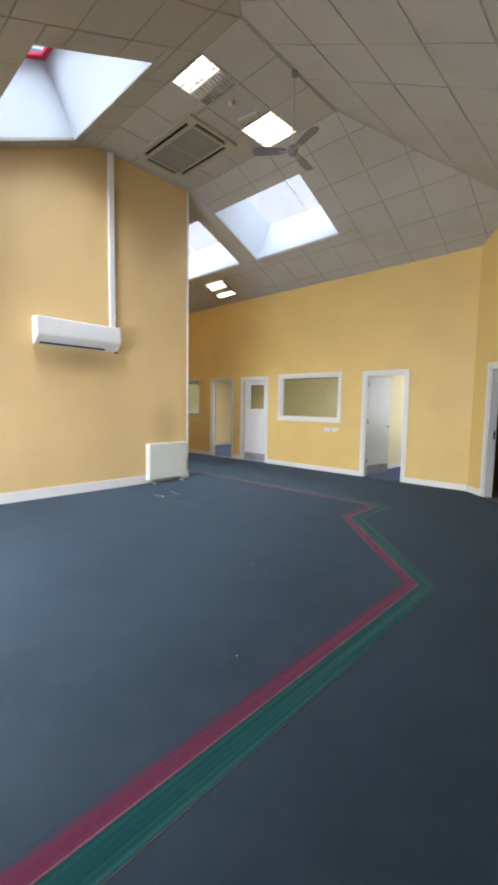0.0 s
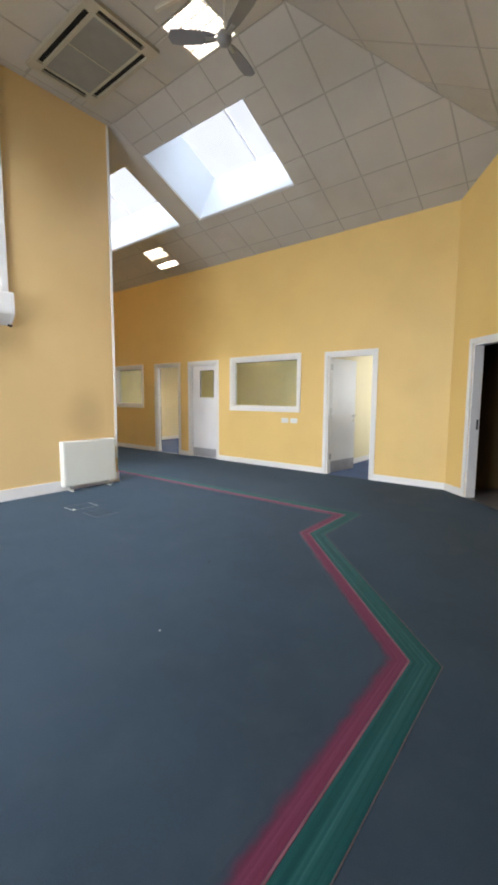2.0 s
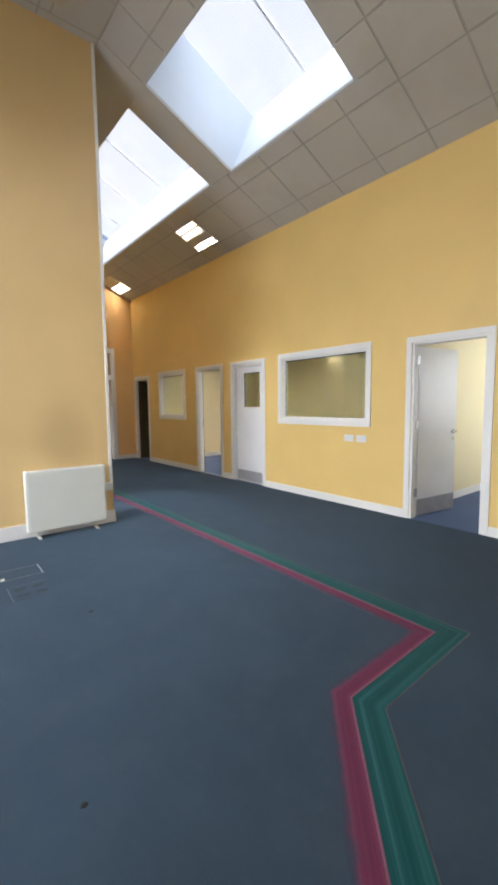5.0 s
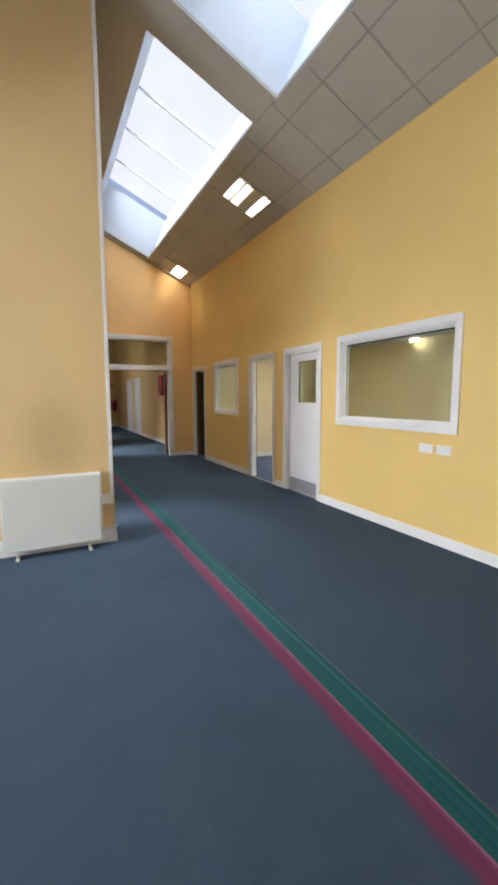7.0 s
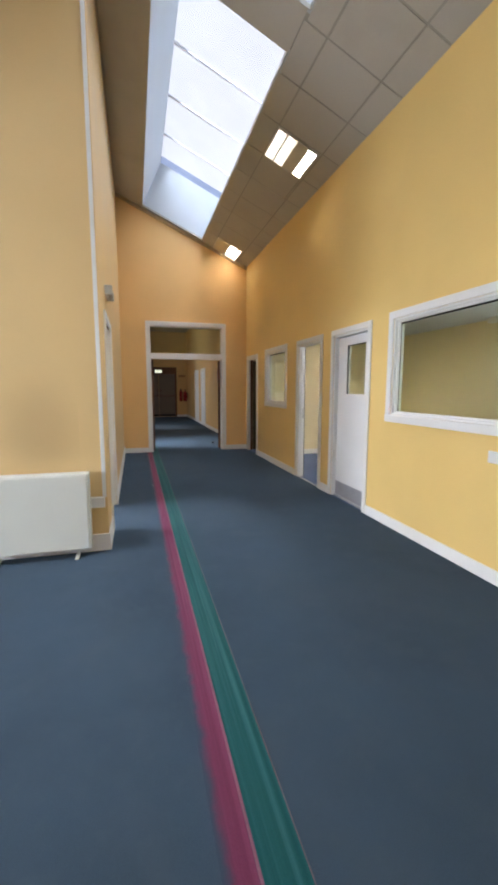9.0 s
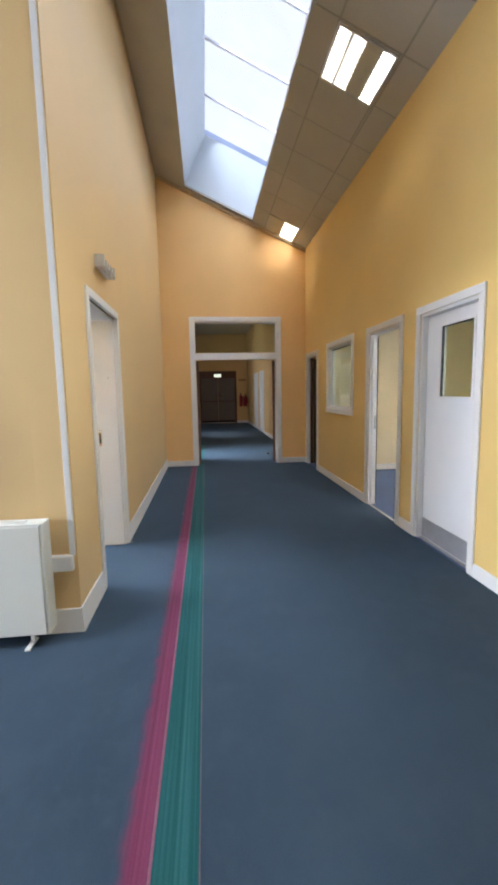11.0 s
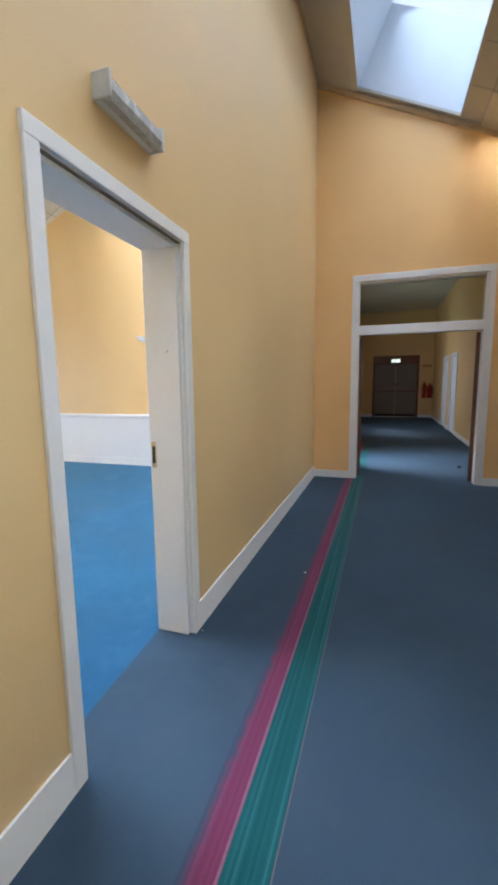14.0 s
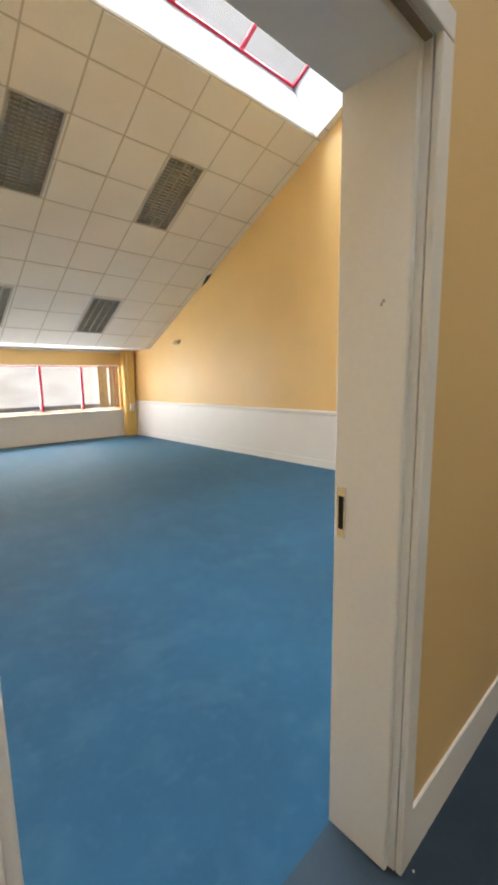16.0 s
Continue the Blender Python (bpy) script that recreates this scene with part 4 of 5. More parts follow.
# door_3: doorway whose leaf is folded back out of sight, strike plate showing
d3 = doorway("door_3", D3[0], D3[1], D3[3], TW, "white open doorway into a bright side room", (0, YR, 0))
part("strike_plate", block((D3[0] + 0.028, D3[0] + 0.031, 0.06, 0.085, 0.92, 1.08)), metal_grey, d3, "steel strike plate")
part("stop", block((D3[0] + 0.029, D3[0] + 0.041, 0.03, 0.055, 0, 2.0), (D3[1] - 0.041, D3[1] - 0.029, 0.03, 0.055, 0, 2.0)), white_trim, d3)
part("gap", block((D3[0] + 0.0285, D3[0] + 0.033, TW - 0.008, TW - 0.001, 0.01, 2.0)), black_gap, d3, "dark gap at the hinge side")
part("threshold", block((D3[0], D3[1], 0.0, 0.03, 0.0005, 0.006), bevel=0.002), metal_grey, d3, "thin metal carpet edging")

# door_4: narrow dark doorway next to the end wall
d4 = doorway("door_4", D4[0], D4[1], D4[3], 0.045, "white frame of a narrow dark doorway", (0, YR, 0))
# brown blocks added inside the frame so the opening looks dark
part("reveal", block((D4[0] + 0.001, D4[0] + 0.02, 0.046, TW, 0, 2.02), (D4[1] - 0.02, D4[1] - 0.001, 0.046, TW, 0, 2.02), (D4[0] + 0.02, D4[1] - 0.02, 0.046, TW, 2.0, 2.02)), brown_wood, d4, "added inner reveal, browned to darken the opening")
part("leaf", moved(block((0, 0.66, 0, 0.042, 0.008, 1.98), bevel=0.003), pose(D4[0] + 0.03, TW + 0.01, 0, 0, 0, 86)), surface("dark_olive_paint", (0.07, 0.056, 0.022), 0.6, vary=0.06), d4, "dark olive inward-open leaf")

# door_5: doorway of the blue room, deep reveal without a leaf in view
d5 = thing("door_5", "deep white lined open doorway into the blue room", "door", (0, YL, 0), kind="structure")
architrave_set(d5, DL[0] + 0.014, DL[1] - 0.014, DL[3] - 0.014, y=0.0, sign=1, w=0.058, t=0.018)
T5 = 0.035
part("jamb", block((DL[0], DL[0] + 0.015, -0.21, -0.002, 0, DL[3]), bevel=0.002), white_trim, d5)
part("jamb", block((DL[1] - 0.015, DL[1], -0.21, -0.002, 0, DL[3]), bevel=0.002), white_trim, d5)
part("head", block((DL[0] + 0.015, DL[1] - 0.015, -0.21, -0.002, DL[3] - 0.015, DL[3]), bevel=0.002), white_trim, d5)
part("stop", block((DL[0] + 0.0155, DL[0] + T5, -0.209, -0.02, 0, DL[3] - 0.016), bevel=0.004), white_trim, d5)
part("stop", block((DL[1] - T5, DL[1] - 0.0155, -0.209, -0.02, 0, DL[3] - 0.016), bevel=0.004), white_trim, d5)
part("stop", block((DL[0] + T5, DL[1] - T5, -0.209, -0.02, DL[3] - T5, DL[3] - 0.016), bevel=0.004), white_trim, d5)
part("rebate", block((DL[0] + 0.016, DL[1] - 0.016, -0.0195, -0.003, DL[3] - 0.019, DL[3] - 0.0155)), surface("brown_rebate_strip", (0.27, 0.20, 0.13), 0.7, vary=0.2, scale=14), d5, "thin brown strip in the rebate")
part("scuff", block((DL[0] + T5 - 0.001, DL[0] + T5 + 0.0008, -0.090, -0.084, 1.524, 1.532), (DL[0] + T5 - 0.001, DL[0] + T5 + 0.0008, -0.085, -0.078, 1.531, 1.539)), kick_grey, d5, "small grey scuff in the paint")
sp = part("strike_plate", block((DL[0] + T5 - 0.001, DL[0] + T5 + 0.003, -0.198, -0.172, 0.93, 1.07), bevel=0.001), chrome, d5, "steel strike plate")
part("strike_hole", block((DL[0] + T5 + 0.003, DL[0] + T5 + 0.0045, -0.192, -0.178, 0.955, 1.045)), black_gap, sp, "dark latch hole")
for s, a, b in ((1, DL[0] - ARCH_W, DL[0]), (1, DL[1], DL[1] + ARCH_W)):
    part("architrave", block((a, b, -0.218, -0.2, 0, DL[3]), bevel=0.003), white_trim, d5)
part("architrave", block((DL[0] - ARCH_W, DL[1] + ARCH_W, -0.218, -0.2, DL[3], DL[3] + ARCH_W), bevel=0.003), white_trim, d5)

# door_6: doorway in the diagonal wall
d6 = new("door_6")
d6.matrix_world = DIAG
tagged(d6, "white frame of an open doorway to an unlit room", "door", kind="structure")
architrave_set(d6, DD[0], DD[1], DD[3])
lining(d6, DD[0], DD[1], DD[3], 0.13)
part("strike_plate", block((DD[0] + 0.028, DD[0] + 0.031, 0.085, 0.11, 0.92, 1.05)), black_gap, d6, "dark latch slot")

# door_7: in the far wall of the blue room, white and ajar
d7 = thing("door_7", "white door standing ajar in the far wall", "door", (XROOM, 0, 0), kind="structure")
for a, b in ((RD[0] - ARCH_W, RD[0]), (RD[1], RD[1] + ARCH_W)):
    part("architrave", block((0, 0.018, a, b, 0, RD[2]), bevel=0.003), white_trim, d7)
part("architrave", block((0, 0.018, RD[0] - ARCH_W, RD[1] + ARCH_W, RD[2], RD[2] + ARCH_W), bevel=0.003), white_trim, d7)
part("jamb", block((-0.15, -0.001, RD[0], RD[0] + 0.028, 0, RD[2]), bevel=0.002), white_trim, d7)
part("jamb", block((-0.15, -0.001, RD[1] - 0.028, RD[1], 0, RD[2]), bevel=0.002), white_trim, d7)
leaf = part("leaf", moved(block((0, 0.79, -0.042, 0, 0.008, 2.0), bevel=0.003), pose(0.012, RD[1] - 0.03, 0, 0, 0, -38)), white_door, d7, "white painted flush leaf")
mm = pose(0.012, RD[1] - 0.03, 0, 0, 0, -38)
part("handle", moved(join(rod((0.72, -0.042, 1.0), (0.72, -0.092, 1.0), 0.01), rod((0.72, -0.088, 1.0), (0.61, -0.088, 1.0), 0.009), rod((0.72, -0.042, 1.0), (0.72, -0.05, 1.0), 0.026)), mm), chrome, leaf, "satin chrome lever handle", True)
part("escutcheon", moved(rod((0.72, -0.042, 0.9), (0.72, -0.05, 0.9), 0.02), mm), chrome, leaf, "satin chrome escutcheon")

# internal windows


def internal_window(name, o, label):
    x0, x1, z0, z1 = o
    w = thing(name, label, "window", (0, YR, 0), kind="structure")
    architrave_set(w, x0, x1, z1, z0, name="window_frame", w=0.07)
    lining(w, x0, x1, z1, TW, z0, 0.02)
    part("bead", block((x0 + 0.02, x0 + 0.038, 0.03, 0.05, z0 + 0.02, z1 - 0.02), (x1 - 0.038, x1 - 0.02, 0.03, 0.05, z0 + 0.02, z1 - 0.02), (x0 + 0.038, x1 - 0.038, 0.03, 0.05, z0 + 0.02, z0 + 0.038), (x0 + 0.038, x1 - 0.038, 0.03, 0.05, z1 - 0.038, z1 - 0.02)), white_trim, w)
    # black strips at left and top draw the deep frame's shadow on the glass
    part("shadow_line", block((x0 + 0.038, x0 + 0.043, 0.05, 0.055, z0 + 0.038, z1 - 0.038), (x0 + 0.043, x1 - 0.038, 0.05, 0.055, z1 - 0.052, z1 - 0.038)), black_gap, w, "dark line painted for the frame's shadow")
    pn = part("pane", block((x0 + 0.02, x1 - 0.02, 0.056, 0.062, z0 + 0.02, z1 - 0.02)), glass_clear, w, "clear glass pane")
    pn.visible_shadow = False
    return w


internal_window("window_1", W1, "wide white-framed internal window onto a side room")
internal_window("window_2", W2, "white-framed internal window onto a side room")

# portal with transom light
po = thing("door_8", "wide white framed opening with glazed transom and brown doors", "door", (XE, 0, 0), kind="structure")
for a, b in ((6.375, 6.45), (8.02, 8.095)):
    part("architrave", block((0, 0.02, a, b, 0, 2.70), bevel=0.004), white_trim, po)
part("architrave", block((0, 0.02, 6.375, 8.095, 2.70, 2.785), bevel=0.004), white_trim, po)
part("jamb", block((-0.15, -0.001, 6.45, 6.475, 0, 2.70), bevel=0.002), white_trim, po)
part("jamb", block((-0.15, -0.001, 7.995, 8.02, 0, 2.70), bevel=0.002), white_trim, po)
part("transom_rail", block((-0.12, 0.018, 6.476, 7.994, 2.005, 2.125), bevel=0.004), white_trim, po)
part("head", block((-0.15, -0.001, 6.476, 7.994, 2.675, 2.70), bevel=0.002), white_trim, po)
part("transom_pane", block((-0.07, -0.064, 6.476, 7.994, 2.126, 2.674)), glass_clear, po, "clear transom glass").visible_shadow = False
for yy, s in ((6.478, 1), (7.992, -1)):
    lf = part("leaf", moved(block((-0.77, 0.0, -0.022, 0.022, 0.008, 1.99), bevel=0.003), pose(-0.165, yy + s * 0.024, 0, 0, 0, 13 * s)), brown_wood, po, "dark brown leaf held open")
    part("finger_plate", moved(block((-0.74, -0.66, -0.024, 0.024, 0.95, 1.25)), pose(-0.165, yy + s * 0.024, 0, 0, 0, 13 * s)), metal_grey, lf, "steel finger plate")

# far double doors with push bars
dd = thing("door_9", "dark brown framed double doors with push bars", "door", (X2, 0, 0), kind="structure")
part("frame", block((-0.12, 0.03, 6.38, 6.46, 0, 2.36), bevel=0.004), brown_wood, dd, "dark brown frame")
part("frame", block((-0.12, 0.03, 7.98, 8.06, 0, 2.36), bevel=0.004), brown_wood, dd, "dark brown frame")
part("frame", block((-0.12, 0.03, 6.46, 7.98, 2.04, 2.36), bevel=0.004), brown_wood, dd, "dark brown head panel")
for a, b in ((6.462, 7.215), (7.225, 7.978)):
    lf = part("leaf", block((-0.08, -0.035, a, b, 0.02, 2.035), bevel=0.003), door_taupe, dd, "taupe painted leaf")
    part("push_bar", join(rod((0.03, a + 0.06, 1.0), (0.03, b - 0.06, 1.0), 0.017), block((-0.035, 0.04, a + 0.04, a + 0.09, 0.96, 1.06), (-0.035, 0.04, b - 0.09, b - 0.04, 0.96, 1.06), bevel=0.006)), brown_wood, lf, "dark push bar")
    part("kick_plate", block((-0.034, -0.031, a + 0.01, b - 0.01, 0.03, 0.12)), black_gap, lf, "dark kick plate")
part("notice", block((-0.034, -0.030, 7.10, 7.20, 1.24, 1.30), (-0.034, -0.030, 7.24, 7.36, 1.24, 1.30)), brown_wood, dd, "small dark notice plate")
es = thing("exit_sign", "small lit green-white exit sign over double doors", "sign", (X2 + 0.03, 7.21, 2.16))
part("case", block((0.0, 0.05, -0.17, 0.17, -0.09, 0.09), bevel=0.006), plastic_white, es)
part("panel", block((0.051, 0.054, -0.15, -0.03, -0.05, 0.05), (0.051, 0.054, 0.0, 0.15, -0.05, 0.05)), exit_glow, es, "lit pictogram panel")

for i, (xa, xb, _, zt_) in enumerate(LBD):
    dl = doorway("door_%d" % (10 + i), xa, xb, zt_, TW, "white framed closed door in the far corridor", (0, YR, 0))
    part("leaf", moved(block((0, 0.835, 0.0, 0.04, 0.01, 2.005), bevel=0.003), pose(xa + 0.032, 0.012, 0)), white_door, dl, "white painted closed leaf")

# ---- baseboards ----
bs = Shape()
BH, BT = 0.115, 0.016


def skirting_x(shape, spans, y0, y1, h=BH):
    for a, b in spans:
        shape.prism([(a, y0, 0.0), (b, y0, 0.0), (b, y1, 0.0), (a, y1, 0.0)][::(-1 if y1 < y0 else 1)], [(a, y0, h), (b, y0, h), (b, y0 + (y1 - y0) * 0.6, h), (a, y0 + (y1 - y0) * 0.6, h)][::(-1 if y1 < y0 else 1)])


A = ARCH_W
skirting_x(bs, [(XE, D4[0] - A), (D4[1] + A, D3[0] - A), (D3[1] + A, D2[0] - A), (D2[1] + A, D1[0] - A), (D1[1] + A, -1.01)], YR, YR - BT, 0.1)
structure("baseboard_north", bs, white_trim, "white painted baseboard along the long wall", "baseboard")
bs = Shape()
skirting_x(bs, [(XE, DL[0] - 0.042), (DL[1] + 0.042, XW + BT)], YL, YL + BT, 0.15)
structure("baseboard_corridor", bs, white_trim, "tall white painted baseboard along the corridor wall", "baseboard")
bs = Shape()
bs.box(XW, XW + BT, YSOUTH, YL, 0, 0.145)
structure("baseboard_west", bs, white_trim, "tall white painted baseboard", "baseboard")
bs = Shape()
bs.box(XE, XE + BT, YL + BT, 6.375, 0, 0.1)
bs.box(XE, XE + BT, 8.095, YR - BT, 0, 0.1)
structure("baseboard_end", bs, white_trim, "white painted baseboard on the end wall", "baseboard")
bs = Shape()
bs.box(0, DD[0] - A, -BT, 0, 0, 0.1)
bs.box(DD[1] + A, DLEN, -BT, 0, 0, 0.1)
ob = structure("baseboard_diagonal", bs, white_trim, "white painted baseboard on the angled wall", "baseboard")
ob.matrix_world = DIAG
bs = Shape()
bs.box(-9.62, -9.605, YR + TW, YB, 0, 0.1)
bs.box(-3.08, -3.065, YR + TW, YB, 0, 0.1)
bs.box(-9.605, -3.2, YB - 0.015, YB, 0, 0.1)
structure("baseboard_side_rooms", bs, white_trim, "white painted baseboard of the side rooms", "baseboard")
bs = Shape()
skirting_x(bs, [(X2, LBD[0][0] - A), (LBD[0][1] + A, LBD[1][0] - A), (LBD[1][1] + A, XE - 0.15)], YR, YR - BT, 0.1)
bs.box(X2, X2 + BT, 5.8, 6.38, 0, 0.1)
bs.box(X2, X2 + BT, 8.06, YR - BT, 0, 0.1)
bs.box(X2, XE - 0.15, 5.8, 5.8 + BT, 0, 0.1)
structure("baseboard_lobby", bs, white_trim, "white painted baseboard of the far corridor", "baseboard")

# dado of the blue room: boarded white with rail and baseboard
cg = Shape()
cg.prism([(XROOM + 0.004, y, z_room(0, y) - 0.012 - d) for y, d in ((-0.45, 0.0), (-0.30, 0.03), (-0.12, 0.0))] + [(XROOM + 0.07, -0.2, z_room(0, -0.2) - 0.008)], [(XROOM + 0.004, y, z_room(0, y) - 0.002) for y in (-0.45, -0.30, -0.12)] + [(XROOM + 0.07, -0.2, z_room(0, -0.2) - 0.002)])
structure("trim_ceiling_break", cg, skirting_dark, "dark chipped edge where ceiling meets wall", "trim")
da = Shape()
da.box(XROOM, XROOM + 0.012, YWIN, RD[0] - A, 0.10, 0.83)
structure("trim_dado_board", da, white_trim, "white painted dado boarding", "trim")
dr = Shape()
dr.prism([(XROOM, YWIN, 0.80), (XROOM + 0.028, YWIN, 0.82), (XROOM + 0.032, YWIN, 0.855), (XROOM + 0.018, YWIN, 0.875), (XROOM, YWIN, 0.875)],
         [(XROOM, RD[0] - A, 0.80), (XROOM + 0.028, RD[0] - A, 0.82), (XROOM + 0.032, RD[0] - A, 0.855), (XROOM + 0.018, RD[0] - A, 0.875), (XROOM, RD[0] - A, 0.875)])
structure("trim_dado_rail", dr, white_trim, "white painted dado rail", "trim")
dv = Shape()
dv.box(XROOM, XROOM + 0.022, YWIN, RD[0] - A, 0, 0.12)
dv.box(-10.42, XW - 0.2, YWIN, YWIN + 0.02, 0, 0.06)
structure("baseboard_blue_room", dv, white_trim, "white painted baseboard under the dado", "baseboard")

# ---- blue room: window band ----
wbn = thing("window_3", "long window band with red painted frame", "window", (0, YWIN, 0), kind="structure")
bx0, bx1, bz0, bz1 = BW
part("window_sill", block((bx0 - 0.03, bx1 + 0.03, -0.02, 0.05, bz0 - 0.03, bz0), bevel=0.004), white_trim, wbn, "white painted sill")
part("frame", block((bx0, bx1, -0.16, -0.10, bz0, bz0 + 0.05), bevel=0.003), white_trim, wbn, "white painted bottom rail")
part("frame", block((bx0, bx1, -0.16, -0.10, bz1 - 0.022, bz1), bevel=0.003), red_frame, wbn)
xm = bx0
for i, xx in enumerate((-10.36, -9.50, -8.59, -7.68, -6.77, -5.68)):
    part("mullion", block((xx, xx + 0.06, -0.165, -0.095, bz0 + 0.05, bz1 - 0.022), bevel=0.003), red_frame, wbn)
    if i:
        pn = part("pane", block((xm + 0.06, xx, -0.133, -0.127, bz0 + 0.05, bz1 - 0.022)), glass_window, wbn, "clear glass pane")
        pn.visible_shadow = False
    xm = xx
part("lintel_trim", block((bx0, bx1, -0.03, 0.012, bz1, bz1 + 0.03), bevel=0.003), white_trim, wbn)
wp = Shape()
wp.box(-10.42, XW - 0.2, YWIN, YWIN + 0.012, 0.06, bz0 - 0.03)
structure("trim_window_dado", wp, white_trim, "white painted board under the window band", "trim")
tr = Shape()
tr.box(XROOM, XW - 0.2, YWIN, YWIN + 0.03, RZ0 - 0.05, RZ0)
structure("trim_cornice", tr, white_trim, "white trim where ceiling meets window wall", "trim")

pier = Shape()
pier.box(XROOM + 0.02, -10.42, YWIN, YWIN + 0.16, 0, RZ0)
pier.box(XROOM + 0.06, -10.50, YWIN + 0.16, YWIN + 0.20, 0.45, RZ0)
structure("wall_pier", pier, paint_golden_lit, "narrow boxed-in pipe casing in the corner", "wall")
jb = thing("junction_box", "small white plastic box on the pipe casing", "box", (-10.56, YWIN + 0.2, 0.72))
part("case", block((-0.05, 0.05, 0.0, 0.05, -0.09, 0.09), bevel=0.006), plastic_white, jb)
part("cover", block((-0.045, 0.045, 0.05, 0.056, -0.085, 0.085), bevel=0.002), plastic_white, jb)
bl = thing("vertical_blind", "bunched beige vertical blind at the window's end", "blind", (0, YWIN, 0))
part("headrail", block((-10.34, -9.80, 0.012, 0.05, 1.72, 1.76), bevel=0.003), plastic_white, bl)
for i, (xx, ang) in enumerate(((-10.29, 14), (-10.21, 24), (-10.13, 10), (-9.99, 8), (-9.92, 20), (-9.85, 12))):
    part("slat", moved(block((-0.045, 0.045, -0.002, 0.002, 0.74, 1.718)), pose(xx, 0.035, 0, 0, 0, ang)), blind_fabric, bl)


def sconce(y, z, label, mat):
    s = thing("wall_light", label, "light", (XROOM, y, z), "wall lights of the blue room")
    bm = bmesh.new()
    seg, rows = 14, 5
    rings = []
    for j in range(rows + 1):
        a = math.pi / 2 * j / rows
        r, zz = 0.13 * math.sin(a) + 0.02, -0.075 * math.cos(a)
        rings.append([bm.verts.new((max(0.001, r * math.sin(math.pi * i / seg) * 0.75), -r * math.cos(math.pi * i / seg), zz)) for i in range(seg + 1)])
    for p, q in zip(rings, rings[1:]):
        for i in range(seg):
            bm.faces.new((p[i], p[i + 1], q[i + 1], q[i]))
    bmesh.ops.solidify(bm, geom=bm.faces[:], thickness=0.008)
    part("bowl", bm, mat, s, "", True)
    part("back_plate", block((0.0005, 0.01, -0.06, 0.06, -0.09, 0.0), bevel=0.003), mat, s)
    return s


sconce(3.10, 2.14, "white half-bowl plaster wall light, unlit", plastic_white)
sconce(-1.40, 2.2, "cream half-bowl wall light, unlit, beside the window end", surface("cream_plaster_bowl", (0.78, 0.66, 0.42), 0.6, vary=0.08, scale=9))

# ---- recessed fluorescent lights ----


def troffer(label, cx, cy, zf, lx, ly, k, toward, tubes, lit, mat_lit, dark_strip=None, group="recessed ceiling lights", along="x"):
    """A recessed fitting lx by ly (on the slope): tray, tubes and a louvre, set in the ceiling plane."""
    n = shaft_axes(k, toward) if k else Vector((0, 0, 1))
    t = thing("ceiling_light", label, "light", (cx, cy, zf(cx, cy)), group)
    # tilts about x so that its z is the slope's normal
    t.matrix_world = pose(cx, cy, zf(cx, cy), -math.degrees(math.atan(k)) * toward, 0, 0)
    hx, hy = lx / 2, ly / 2
    part("housing", block((-hx, hx, -hy, hy, 0.09, 0.095), (-hx, -hx + 0.006, -hy, hy, 0.0, 0.09), (hx - 0.006, hx, -hy, hy, 0.0, 0.09), (-hx, hx, -hy, -hy + 0.006, 0.0, 0.09), (-hx, hx, hy - 0.006, hy, 0.0, 0.09)), plastic_white, t)
    part("trim_frame", block((-hx, hx, -hy, -hy + 0.02, -0.006, 0.0), (-hx, hx, hy - 0.02, hy, -0.006, 0.0), (-hx, -hx + 0.02, -hy + 0.02, hy - 0.02, -0.006, 0.0), (hx - 0.02, hx, -hy + 0.02, hy - 0.02, -0.006, 0.0)), louvre_mat, t)
    w = (ly if along == "x" else lx) / tubes
    for i in range(tubes):
        o = -(ly if along == "x" else lx) / 2 + (i + 0.5) * w
        a, b = ((-hx + 0.03, o, 0.055), (hx - 0.03, o, 0.055)) if along == "x" else ((o, -hy + 0.03, 0.055), (o, hy - 0.03, 0.055))
        on = i in lit
        part("tube", rod(a, b, 0.022 if on else 0.013, seg=12), (tube_lit_dull if dark_strip and i < 2 else mat_lit) if on else tube_off, t, "lit fluorescent tube" if on else "unlit fluorescent tube", True)
    fins = []
    for i in range(tubes + 1):
        if mat_lit is tube_lit_end and i in lit and i - 1 in lit and i > 1:
            continue
        o = -(ly if along == "x" else lx) / 2 + i * w
        o = min(max(o, -(ly if along == "x" else lx) / 2 + 0.008), (ly if along == "x" else lx) / 2 - 0.008)
        fins.append((-hx + 0.02, hx - 0.02, o - 0.008, o + 0.008, 0.0, 0.045) if along == "x" else (o - 0.005, o + 0.005, -hy + 0.02, hy - 0.02, 0.0, 0.045))
    cross = int((lx if along == "x" else ly) / 0.05)
    for i in range(1, cross):
        o = -(lx if along == "x" else ly) / 2 + i * (lx if along == "x" else ly) / cross
        fins.append((o - 0.003, o + 0.003, -hy + 0.02, hy - 0.02, 0.002, 0.04) if along == "x" else (-hx + 0.02, hx - 0.02, o - 0.003, o + 0.003, 0.002, 0.04))
    part("louvre", block(*fins), louvre_mat, t, "aluminium parabolic louvre")
    if dark_strip:
        part("blank_strip", block((-hx + 0.02, hx - 0.02, dark_strip[0], dark_strip[1], -0.004, 0.002)), plastic_aged, t, "dull unlit strip")
    return t


